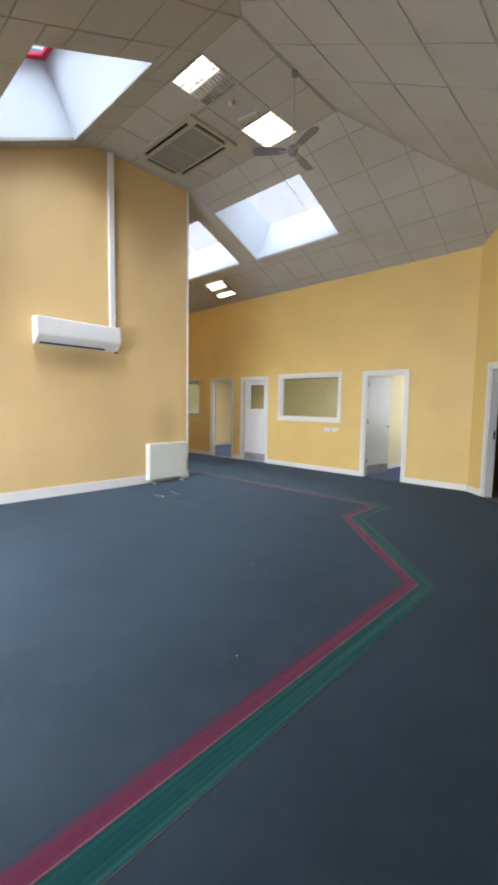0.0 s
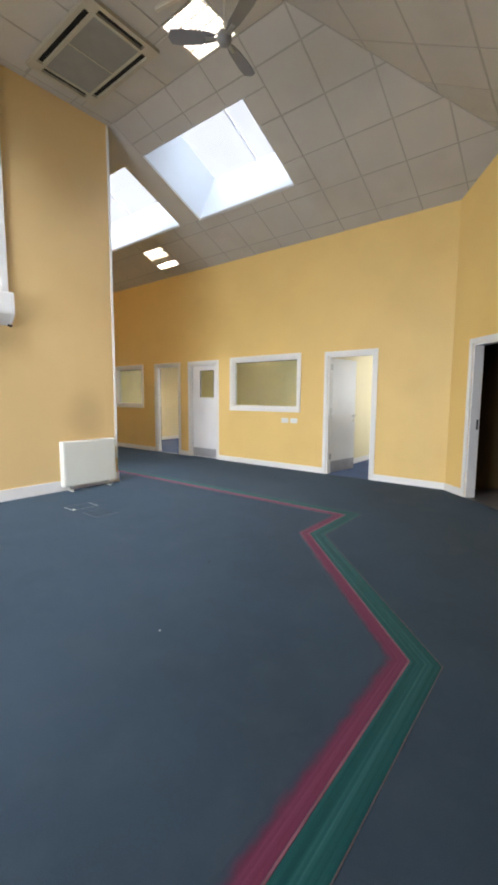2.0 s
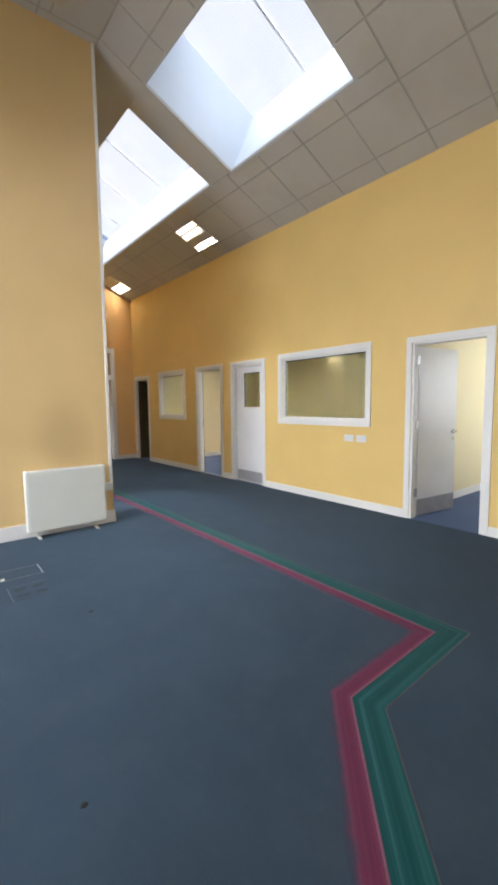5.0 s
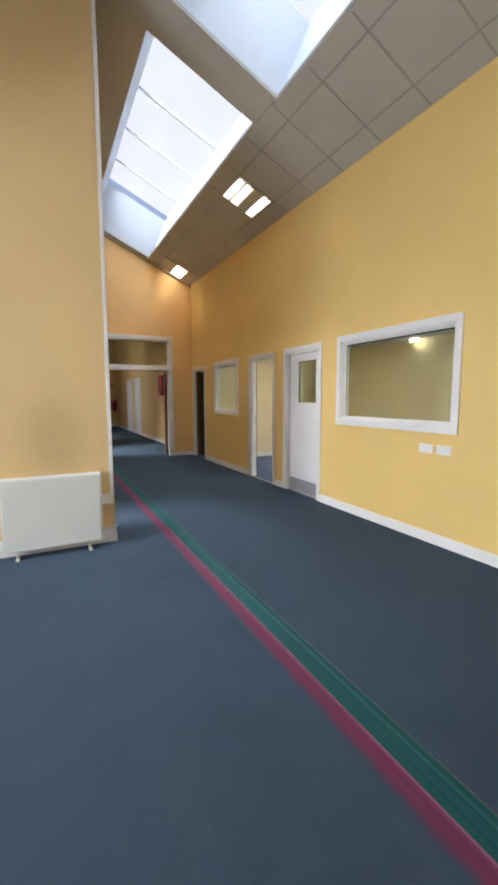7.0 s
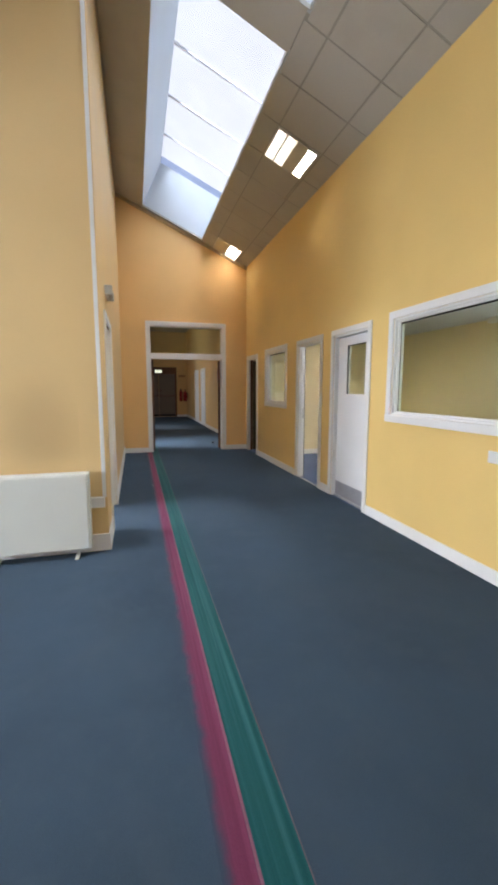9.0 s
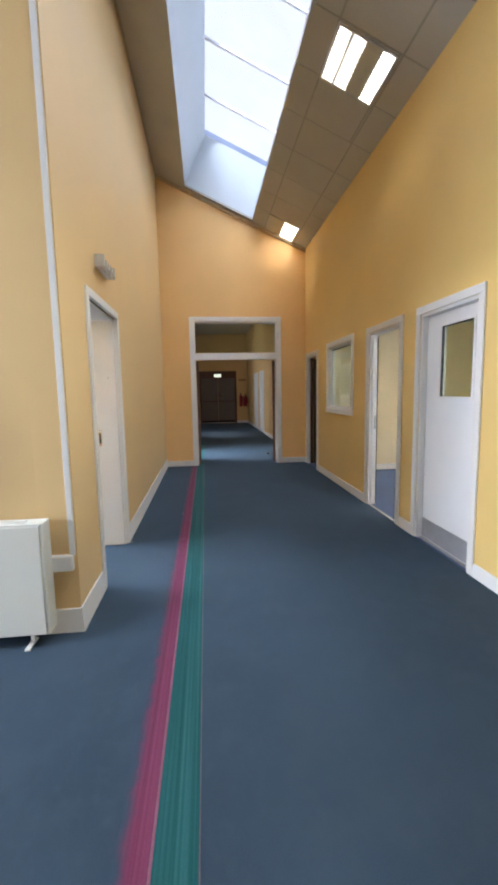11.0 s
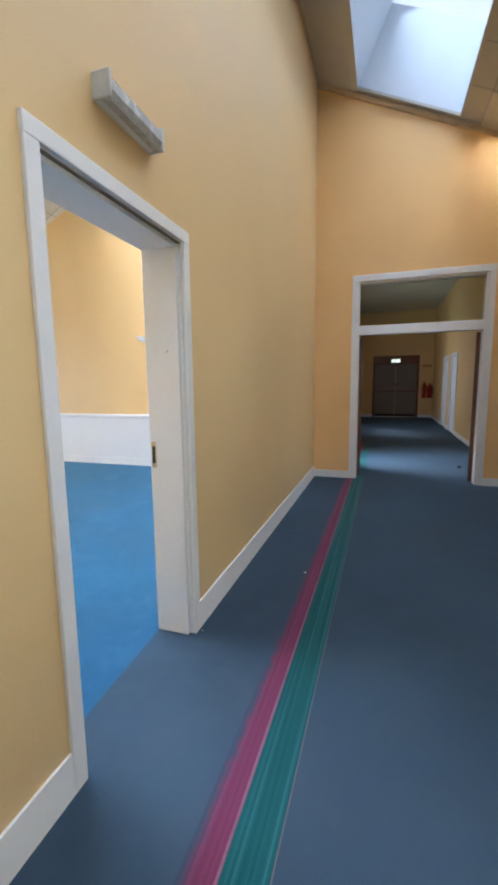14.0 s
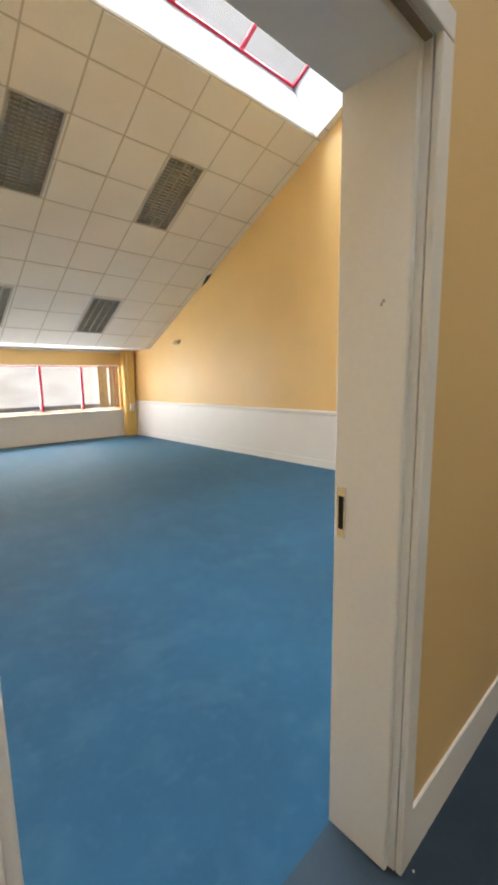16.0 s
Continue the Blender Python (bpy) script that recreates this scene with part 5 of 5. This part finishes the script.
troffer("recessed fluorescent light, two tubes lit, two dead", -3.005, 4.42, z_flat, 0.59, 0.58, 0.0, 1, 4, (0, 1), tube_lit)
troffer("recessed fluorescent light with all tubes lit", -3.005, 5.59, z_flat, 0.59, 0.58, 0.0, 1, 4, (0, 1, 2, 3), tube_lit)
LS = math.hypot(1, K1)
troffer("lit recessed light with a dull centre strip", -6.70, 8.065, z_north, 0.60, 0.51 * LS, K1, 1, 4, (0, 1, 3), tube_lit_corr, (0.0, 0.13))
troffer("recessed light, half lit, by the end wall", -10.34, 8.065, z_north, 0.61, 0.51 * LS, K1, 1, 4, (2, 3), tube_lit_end, (-0.26, -0.01))
LR = math.hypot(1, RK)
for (x0, x1, y0, y1) in LIGHTS_R:
    troffer("unlit recessed light with grey louvre", (x0 + x1) / 2, (y0 + y1) / 2, z_room, x1 - x0, (y1 - y0) * LR, RK, -1, 4, (), tube_lit, along="y", group="recessed lights of the blue room")

# unseen lights added to brighten the side room, and the far corridor's lit light
troffer("unseen lit recessed fluorescent light added to brighten the side room", -8.3, 10.1, lambda x, y: ZR - 0.1, 1.2, 0.6, 0.0, 1, 4, (0, 1, 2, 3), tube_lit_room, group="side room lights")
troffer("unseen lit recessed fluorescent light added to brighten the side room", -5.0, 10.1, lambda x, y: ZR - 0.1, 1.2, 0.6, 0.0, 1, 4, (0, 1, 2, 3), tube_lit_room, group="side room lights")
troffer("lit recessed light of the far corridor", -12.7, 7.2, lambda x, y: ZL - 0.1, 0.6, 0.6, 0.0, 1, 4, (0, 1, 2, 3), tube_lit_lobby, group="far corridor lights")

# moulding and loose wiring where the corridor ceiling meets the end wall
mo = Shape()
ra = [(XE, YL, ZTOP - 0.055), (XE + 0.03, YL, ZTOP - 0.05), (XE + 0.045, YL, ZTOP - 0.004), (XE, YL, ZTOP - 0.004)]
rb = [(XE, CREASE_N, ZTOP - 0.055), (XE + 0.03, CREASE_N, ZTOP - 0.05), (XE + 0.045, CREASE_N, ZTOP - 0.004), (XE, CREASE_N, ZTOP - 0.004)]
dz = K1 * (YR - CREASE_N)
rc = [(x, YR, z - dz) for x, y, z in rb]
mo.prism(ra, rb)
mo.prism(rb, rc)
structure("trim_moulding", mo, surface("tan_painted_moulding", (0.52, 0.40, 0.26), 0.6, vary=0.15, scale=7, grain=60, bump=0.1), "chipped tan moulding under the ceiling", "trim")


def wire_loop(cy, r, label):
    w = thing("cable", label, "cable", (XE + 0.09, cy, z_north(0, cy) - 0.012))
    pts = [(0.02 + 0.5 * r * math.sin(a * 2.3) * 0.4, r * math.cos(a), -0.015 + 0.35 * r * math.sin(a) * -1) for a in [i * 0.55 for i in range(13)]]
    part("wire", join(*[rod(p, q, 0.006, seg=6) for p, q in zip(pts, pts[1:])]), plastic_aged, w, "", True)
    return w


wire_loop(7.70, 0.07, "loose grey cable loop under the ceiling")
wire_loop(8.44, 0.06, "loose grey cable end under the ceiling")

# ---- ceiling cassette air conditioner ----
ac = thing("ceiling_cassette", "aged cream ceiling air-conditioning cassette with grey grille", "air conditioner", (-4.21, 5.05, ZTOP))
ax, ay = 0.675, 0.435
E0, G0, I0 = 0.05, 0.075, 0.035      # outer rim, air slot, inner rim
fx, fy, gx, gy = ax - E0, ay - E0, ax - E0 - G0, ay - E0 - G0
part("fascia", block((-ax, ax, -ay, -fy, -0.045, 0), (-ax, ax, fy, ay, -0.045, 0), (-ax, -fx, -fy, fy, -0.045, 0), (fx, ax, -fy, fy, -0.045, 0)), plastic_grubby, ac, "aged cream fascia")
for sx in (-1, 1):
    for sy in (-1, 1):
        part("corner", block((sx * fx, sx * (gx - 0.03), sy * fy, sy * (gy - 0.03), -0.044, -0.002)), plastic_grubby, ac)
part("inner_rim", block((-gx, gx, -gy, -gy + I0, -0.043, -0.01), (-gx, gx, gy - I0, gy, -0.043, -0.01), (-gx, -gx + I0, -gy + I0, gy - I0, -0.043, -0.01), (gx - I0, gx, -gy + I0, gy - I0, -0.043, -0.01)), plastic_grubby, ac)
part("grille", block((-gx + I0, -0.008, -gy + I0, gy - I0, -0.04, -0.01), (0.008, gx - I0, -gy + I0, gy - I0, -0.04, -0.01)), grille_grey, ac, "grey intake grille")
part("rib", block((-0.008, 0.008, -gy + I0, gy - I0, -0.044, -0.01)), plastic_grubby, ac)
for sgn in (-1, 1):
    part("slot", block((-gx + 0.03, gx - 0.03, sgn * gy, sgn * fy, -0.012, -0.008)), black_gap, ac, "dark air outlet slot")
    part("slot", block((sgn * gx, sgn * fx, -gy + 0.03, gy - 0.03, -0.012, -0.008)), black_gap, ac, "dark air outlet slot")
part("body", block((-fx, fx, -fy, fy, -0.006, 0.2)), grille_grey, ac)

sd = thing("smoke_detector", "round cream smoke detector on the ceiling", "detector", (-3.0, 4.86, ZTOP))
part("base", lathe([(0.05, 0.0), (0.05, -0.012), (0.048, -0.014)]), plastic_aged, sd, "", True)
part("dome", lathe([(0.04, -0.014), (0.042, -0.03), (0.03, -0.045), (0.012, -0.048)]), plastic_aged, sd, "", True)
pr = thing("ceiling_sensor", "slim cream ceiling-mounted sensor bar", "sensor", (-3.02, 5.17, ZTOP))
part("case", moved(block((-0.15, 0.15, -0.022, 0.022, -0.035, 0.0), bevel=0.006), pose(0, 0, 0, 0, 0, 12)), plastic_aged, pr)

# ---- ceiling fan ----
FX, FY, FZ = -2.13, 5.02, 4.36
fan = thing("ceiling_fan", "grey three-bladed ceiling fan on a long rod, at rest", "fan", (FX, FY, FZ))
part("canopy", lathe([(0.013, 0.79), (0.03, 0.805), (0.038, ZTOP - FZ - 0.002), (0.01, ZTOP - FZ)]), fan_grey, fan, "", True)
part("rod", rod((0, 0, 0.06), (0, 0, 0.8), 0.010), plastic_aged, fan, "thin dull cream down rod", True)
part("motor", lathe([(0.012, -0.05), (0.045, -0.045), (0.062, -0.015), (0.062, 0.025), (0.035, 0.05), (0.014, 0.065)]), fan_grey, fan, "", True)
for a in (-20, 100, 220):
    bm = bmesh.new()
    outline = [(0.08, -0.03), (0.16, -0.052), (0.36, -0.066), (0.45, -0.056), (0.475, 0.0), (0.45, 0.056), (0.36, 0.066), (0.16, 0.052), (0.08, 0.03)]
    lo = [bm.verts.new((x, y, -0.003 + 0.18 * y)) for x, y in outline]
    hi = [bm.verts.new((x, y, 0.003 + 0.18 * y)) for x, y in outline]
    bm.faces.new(list(reversed(lo)))
    bm.faces.new(hi)
    for i in range(len(outline)):
        j = (i + 1) % len(outline)
        bm.faces.new((lo[i], lo[j], hi[j], hi[i]))
    bl_ = part("blade", moved(bm, pose(0, 0, 0, 0, 0, a)), fan_grey, fan)
    part("bracket", moved(block((0.06, 0.16, -0.018, 0.018, -0.012, -0.004), bevel=0.002), pose(0, 0, 0, 0, 0, a)), metal_grey, bl_)

# ---- wall air conditioner and its trunking ----
spl = thing("wall_air_conditioner", "white wall-mounted split air conditioner", "air conditioner", (XW, 3.15, 2.2))
prof = [(0.0, 0.0), (0.05, 0.0), (0.12, 0.035), (0.178, 0.092), (0.197, 0.112), (0.203, 0.14), (0.196, 0.348), (0.186, 0.366), (0.0, 0.37)]
bm = sweep_profile([(a, z) for a, z in prof], 1.225, "y")
part("body", moved(bm, pose(0, 0.004, 0) @ Matrix.Diagonal((1, 0.9937, 1, 1))), plastic_white, spl)
part("end_cap", sweep_profile([(0.0, -0.004), (0.053, -0.004), (0.124, 0.031), (0.183, 0.089), (0.203, 0.11), (0.209, 0.14), (0.202, 0.35), (0.19, 0.371), (0.0, 0.375)], 0.034, "y"), plastic_white, spl)
part("end_cap", moved(sweep_profile([(0.0, -0.004), (0.053, -0.004), (0.124, 0.031), (0.183, 0.089), (0.203, 0.11), (0.209, 0.14), (0.202, 0.35), (0.19, 0.371), (0.0, 0.375)], 0.03, "y"), pose(0, 1.199, 0)), plastic_white, spl)
part("outlet_slot", moved(block((-0.022, 0.022, 0.06, 1.02, -0.002, 0.002)), pose(0.088, 0.0, 0.0185, 0, -27, 0)), black_gap, spl, "dark air outlet slot")
part("flap", moved(block((-0.03, 0.03, 0.05, 1.08, -0.004, 0.0)), pose(0.149, 0.0, 0.064, 0, -44.5, 0)), plastic_white, spl)
part("drain_stub", rod((0.07, 1.195, -0.004), (0.07, 1.24, -0.012), 0.014), black_gap, spl, "dark pipe stub")


def trunking(label, y0, y1, z0, z1, depth=0.04):
    t = thing("cable_trunking", label, "trunking", (XW, 0, 0))
    part("channel", block((0.0, depth * 0.7, y0, y1, z0, z1), bevel=0.002), plastic_white, t)
    part("cover", block((depth * 0.7, depth, y0 - 0.002, y1 + 0.002, z0, z1), bevel=0.004), plastic_white, t)
    return t


trunking("white plastic pipe trunking above the air conditioner", 4.298, 4.376, 2.575, ZTOP - 0.005, 0.06)
trunking("white plastic cable trunking near the wall's corner", 5.834, 5.862, 0.47, ZTOP - 0.005, 0.02)
so = thing("socket", "white surface-mounted spur box behind the heater", "socket", (XW, 5.775, 0.43))
part("back_box", block((0.0, 0.035, -0.075, 0.075, -0.045, 0.045), bevel=0.004), plastic_white, so)
part("face_plate", block((0.035, 0.042, -0.073, 0.073, -0.043, 0.043), bevel=0.003), plastic_white, so)
cd = thing("heater_cable", "thin grey heater flex", "cable", (XW, 5.70, 0.38))
part("flex", join(rod((0.02, 0.03, 0.01), (0.03, 0.0, -0.03), 0.004, seg=8), rod((0.03, 0.0, -0.03), (0.05, -0.04, -0.08), 0.004, seg=8)), plastic_aged, cd, "", True)

# ---- panel heater ----
ht = thing("panel_heater", "cream metal panel heater on short feet by the wall", "heater", (XW, 4.93, 0.0))
HX0, HX1, HL, HZ0, HZ1 = 0.03, 0.145, 0.81, 0.075, 0.705
part("front_panel", block((HX1 - 0.018, HX1, 0.016, HL - 0.016, HZ0, HZ1 - 0.012), bevel=0.005), cream_metal, ht)
part("back_panel", block((HX0, HX1 - 0.02, 0.016, HL - 0.016, HZ0 + 0.01, HZ1 - 0.03), bevel=0.003), cream_metal, ht)
for a in (0.0, HL - 0.015):
    part("end_cap", block((HX0, HX1 - 0.004, a, a + 0.015, HZ0 - 0.004, HZ1), bevel=0.005), cream_metal, ht)
part("top_panel", block((HX0, HX1 - 0.085, 0.016, HL - 0.016, HZ1 - 0.014, HZ1 - 0.002), (HX1 - 0.03, HX1 - 0.004, 0.016, HL - 0.016, HZ1 - 0.014, HZ1 - 0.002), (HX1 - 0.085, HX1 - 0.03, 0.016, 0.1, HZ1 - 0.014, HZ1 - 0.002), (HX1 - 0.085, HX1 - 0.03, HL - 0.1, HL - 0.016, HZ1 - 0.014, HZ1 - 0.002)), cream_metal, ht)
part("grille_slats", block(*[(HX1 - 0.085, HX1 - 0.03, 0.102 + i * 0.0125, 0.108 + i * 0.0125, HZ1 - 0.012, HZ1 - 0.003) for i in range(48)]), cream_metal, ht, "row of thin outlet slats")
part("outlet_shadow", block((HX1 - 0.085, HX1 - 0.03, 0.1, HL - 0.1, HZ1 - 0.028, HZ1 - 0.022)), black_gap, ht, "dark outlet opening")
for a in (0.09, HL - 0.13):
    part("foot", join(block((0.05, 0.175, a, a + 0.03, 0.0, 0.012), bevel=0.004), block((0.075, 0.095, a + 0.004, a + 0.026, 0.01, 0.08), bevel=0.003)), cream_metal, ht, "cream metal foot")

# ---- emergency light over the blue room's doorway ----
em = thing("emergency_light", "grey-white emergency bulkhead light above a doorway", "light", (-6.165, YL, 2.352))
part("back_box", block((-0.178, 0.178, 0.0, 0.03, -0.04, 0.042), bevel=0.004), plastic_white, em)
bm = sweep_profile([(0.03, -0.04), (0.056, -0.036), (0.07, -0.012), (0.07, 0.018), (0.056, 0.038), (0.03, 0.042)], 0.334, "x")
part("diffuser", moved(bm, pose(-0.167, 0, 0)), surface("prismatic_diffuser", (0.50, 0.50, 0.49), 0.25, vary=0.12, scale=30, grain=90, bump=0.5, wear=((0.62, 0.62, 0.61), 24, 0.6)), em, "prismatic plastic diffuser")
for a in (-0.18, 0.166):
    part("end_cap", block((a, a + 0.014, 0.0, 0.073, -0.043, 0.045), bevel=0.005), surface("greyed_plastic", (0.52, 0.52, 0.50), 0.5, vary=0.12, scale=12), em, "grey end cap")


# ---- sockets on the long wall ----
def twin_socket(x):
    s = thing("socket", "white double socket outlet on the yellow wall", "socket", (x, YR, 0.905), "sockets under the window")
    part("face_plate", block((-0.075, 0.075, -0.01, 0.0, -0.043, 0.043), bevel=0.003), plastic_white, s)
    for a in (-0.038, 0.038):
        part("switch", block((a + 0.012, a + 0.024, -0.014, -0.0095, 0.012, 0.032), bevel=0.001), plastic_white, s)
    return s


twin_socket(-3.83)
twin_socket(-3.635)

# ---- floor boxes in the hall carpet ----
fbx = thing("floor_box", "carpeted floor outlet box with worn metal edge", "floor box", (-4.185, 4.695, 0.0))
tarnished = surface("tarnished_edge", (0.10, 0.105, 0.115), 0.6, vary=0.3, scale=20)
bright_edge = surface("rubbed_metal_edge", (0.34, 0.35, 0.37), 0.45, metal=0.4, vary=0.35, scale=25)
for a in (-0.112, 0.105):
    part("frame", block((a, a + 0.007, -0.15, 0.15, 0.0, 0.003)), tarnished, fbx, "worn metal edge")
for b in (-0.158, 0.149):
    part("edge", block((-0.112, 0.112, b, b + 0.009, 0.0, 0.0034), bevel=0.001), bright_edge, fbx, "rubbed bright metal edge")
part("lid", block((-0.103, 0.103, -0.148, 0.148, 0.0, 0.0022)), carpet_dark, fbx)
part("flap", block((0.06, 0.10, -0.146, -0.12, 0.0022, 0.006), bevel=0.001), plastic_aged, fbx, "pale cable flap")
fv = thing("floor_vent", "flush floor outlet plate with four dark slots", "floor box", (-3.768, 4.698, 0.0))
part("plate", block((-0.14, 0.14, -0.135, 0.135, 0.0, 0.0025)), carpet_dark, fv)
part("plate_edge", block((-0.143, -0.14, -0.135, 0.135, 0.0, 0.003), (-0.143, 0.143, -0.139, -0.135, 0.0, 0.003), (0.14, 0.143, -0.135, 0.135, 0.0, 0.003)), tarnished, fv, "thin worn edge")
for a in (-0.06, 0.06):
    for b in (-0.063, 0.063):
        part("slot", block((a - 0.012, a + 0.012, b - 0.042, b + 0.042, 0.0025, 0.0035)), black_gap, fv, "dark slot")

# ---- fire equipment in the far corridor ----


def extinguisher(y, h, r, label):
    e = thing("fire_extinguisher", label, "extinguisher", (X2 + 0.12, y, 0.75), "wall-hung fire extinguishers")
    part("cylinder", lathe([(r * 0.8, 0.0), (r, 0.02), (r, h * 0.8), (r * 0.6, h * 0.92), (0.02, h)], 18), red_enamel, e, "", True)
    part("valve", join(block((-0.02, 0.02, -0.02, 0.02, h, h + 0.05)), block((-0.01, 0.09, -0.012, 0.012, h + 0.05, h + 0.065))), black_gap, e, "black valve and lever")
    part("hose", join(rod((0.02, 0, h + 0.03), (0.06, r + 0.02, h * 0.7), 0.011, seg=8), rod((0.06, r + 0.02, h * 0.7), (0.05, r + 0.02, h * 0.3), 0.011, seg=8)), black_gap, e, "black hose", True)
    part("bracket", block((-0.12, -r + 0.01, -0.02, 0.02, h * 0.6, h * 0.68)), metal_grey, e)
    return e


extinguisher(8.24, 0.55, 0.07, "slim dark red fire extinguisher hung on the wall")
extinguisher(8.45, 0.50, 0.09, "red fire extinguisher hung on the wall")
ns = thing("notice_plate", "small faded wall notice above extinguishers", "sign", (X2, 8.33, 1.95))
part("plate", block((0.0, 0.006, -0.16, 0.16, -0.05, 0.05)), surface("faded_orange_plate", (0.45, 0.22, 0.08), 0.5), ns)
hr = thing("hose_reel", "red fire hose reel on the far corridor wall", "hose reel", (-13.1, YR, 1.74))
part("drum", moved(lathe([(0.30, 0.0), (0.315, 0.006), (0.315, 0.02), (0.12, 0.026), (0.12, 0.10), (0.315, 0.106), (0.315, 0.122), (0.05, 0.130)], 32), pose(0, -0.02, 0, 90, 0, 0)), red_enamel, hr, "", True)
bm = bmesh.new()
for j in range(3):
    R_, r_, seg, s2 = 0.26, 0.024, 28, 8
    rings = []
    for i in range(seg):
        a = 2 * math.pi * i / seg
        rings.append([bm.verts.new(((R_ + r_ * math.cos(2 * math.pi * q / s2)) * math.cos(a), -0.058 - 0.027 * (j - 0.5) + r_ * math.sin(2 * math.pi * q / s2), (R_ + r_ * math.cos(2 * math.pi * q / s2)) * math.sin(a))) for q in range(s2)])
    for i in range(seg):
        for q in range(s2):
            bm.faces.new((rings[i][q], rings[(i + 1) % seg][q], rings[(i + 1) % seg][(q + 1) % s2], rings[i][(q + 1) % s2]))
part("hose", bm, black_gap, hr, "coiled dark hose", True)
part("bracket", block((-0.04, 0.04, -0.02, 0.0, -0.1, 0.1), bevel=0.003), metal_grey, hr)

# ---- lit bulkhead by the back wall of the side room ----
bh = thing("bulkhead_light", "small lit ceiling bulkhead against the back wall", "light", (-6.75, YB - 0.16, ZR))
part("base", block((-0.26, 0.10, -0.06, 0.06, -0.03, 0.0), bevel=0.005), plastic_white, bh)
# hangs lower than the diffuser, added to throw shade to its left
part("housing", block((-0.26, -0.04, -0.055, 0.055, -0.085, -0.03), bevel=0.008), plastic_white, bh, "opaque white block added to shade one side")
part("diffuser", block((-0.035, 0.09, -0.05, 0.05, -0.07, -0.03), bevel=0.012), bulkhead_lit, bh, "glowing diffuser")

# ---- bits on the floor, a door stop, a wall hook ----


def scrap(x, y, size, material, label, turn):
    t = thing("paper_scrap", label, "litter", (x, y, 0.0), "scraps on the carpet", turn=turn)
    bm = bmesh.new()
    pts = [(-1, -0.5), (0.2, -0.8), (1, -0.1), (0.5, 0.7), (-0.6, 0.6)]
    lo_ = [bm.verts.new((size * a, size * b, 0.0)) for a, b in pts]
    hi_ = [bm.verts.new((size * a * 0.9, size * b * 0.9, 0.002 + 0.003 * (k % 2))) for k, (a, b) in enumerate(pts)]
    bm.faces.new(lo_)
    bm.faces.new(hi_)
    for k in range(5):
        bm.faces.new((lo_[k], lo_[(k + 1) % 5], hi_[(k + 1) % 5], hi_[k]))
    part("scrap", bm, material, t)
    return t


scrap(-1.331, 3.579, 0.005, plastic_white, "tiny white paper scrap on grey carpet", 20)
scrap(-0.48, 2.545, 0.004, plastic_white, "tiny white paper scrap on grey carpet", 70)
scrap(-7.51, 6.326, 0.008, plastic_white, "tiny white paper scrap on plum carpet", 40)
scrap(-6.64, 5.905, 0.004, plastic_white, "tiny white crumb by the baseboard", 10)
scrap(-3.152, 4.938, 0.016, black_gap, "small dark fluff on grey carpet", 35)
scrap(-1.803, 4.471, 0.014, black_gap, "small dark fluff on grey carpet", 80)
ds = thing("door_stop", "small black rubber floor door stop", "door stop", (-11.85, 8.0, 0.0))
part("buffer", lathe([(0.028, 0.0), (0.028, 0.02), (0.022, 0.034), (0.008, 0.038)], 16), skirting_dark, ds, "", True)
hk = thing("wall_hook", "tiny metal nail in the yellow wall", "hook", (-1.586, YR, 1.742))
part("nail", rod((0, 0.0, 0), (0, -0.02, 0.004), 0.004, seg=8), metal_grey, hk)

# ---- outside the blue room's window ----
g = Shape()
g.box(-150, 150, -200, 200, -0.3, -0.2)
structure("ground", g, tarmac, "pale concrete yard around the building", "ground")
bk = Shape()
bk.box(-60, 40, -22.1, -22, -0.2, 14)
structure("backdrop_haze", bk, haze_glow, "bright white overcast haze beyond the yard", "sky")
yw = Shape()
yw.box(-30, 12, -12.2, -12.0, -0.2, 0.3)
yw.box(-30, 12, -12.24, -11.96, 0.3, 0.36)
structure("wall_yard", yw, render_pale, "low pale rendered wall across the yard", "wall")
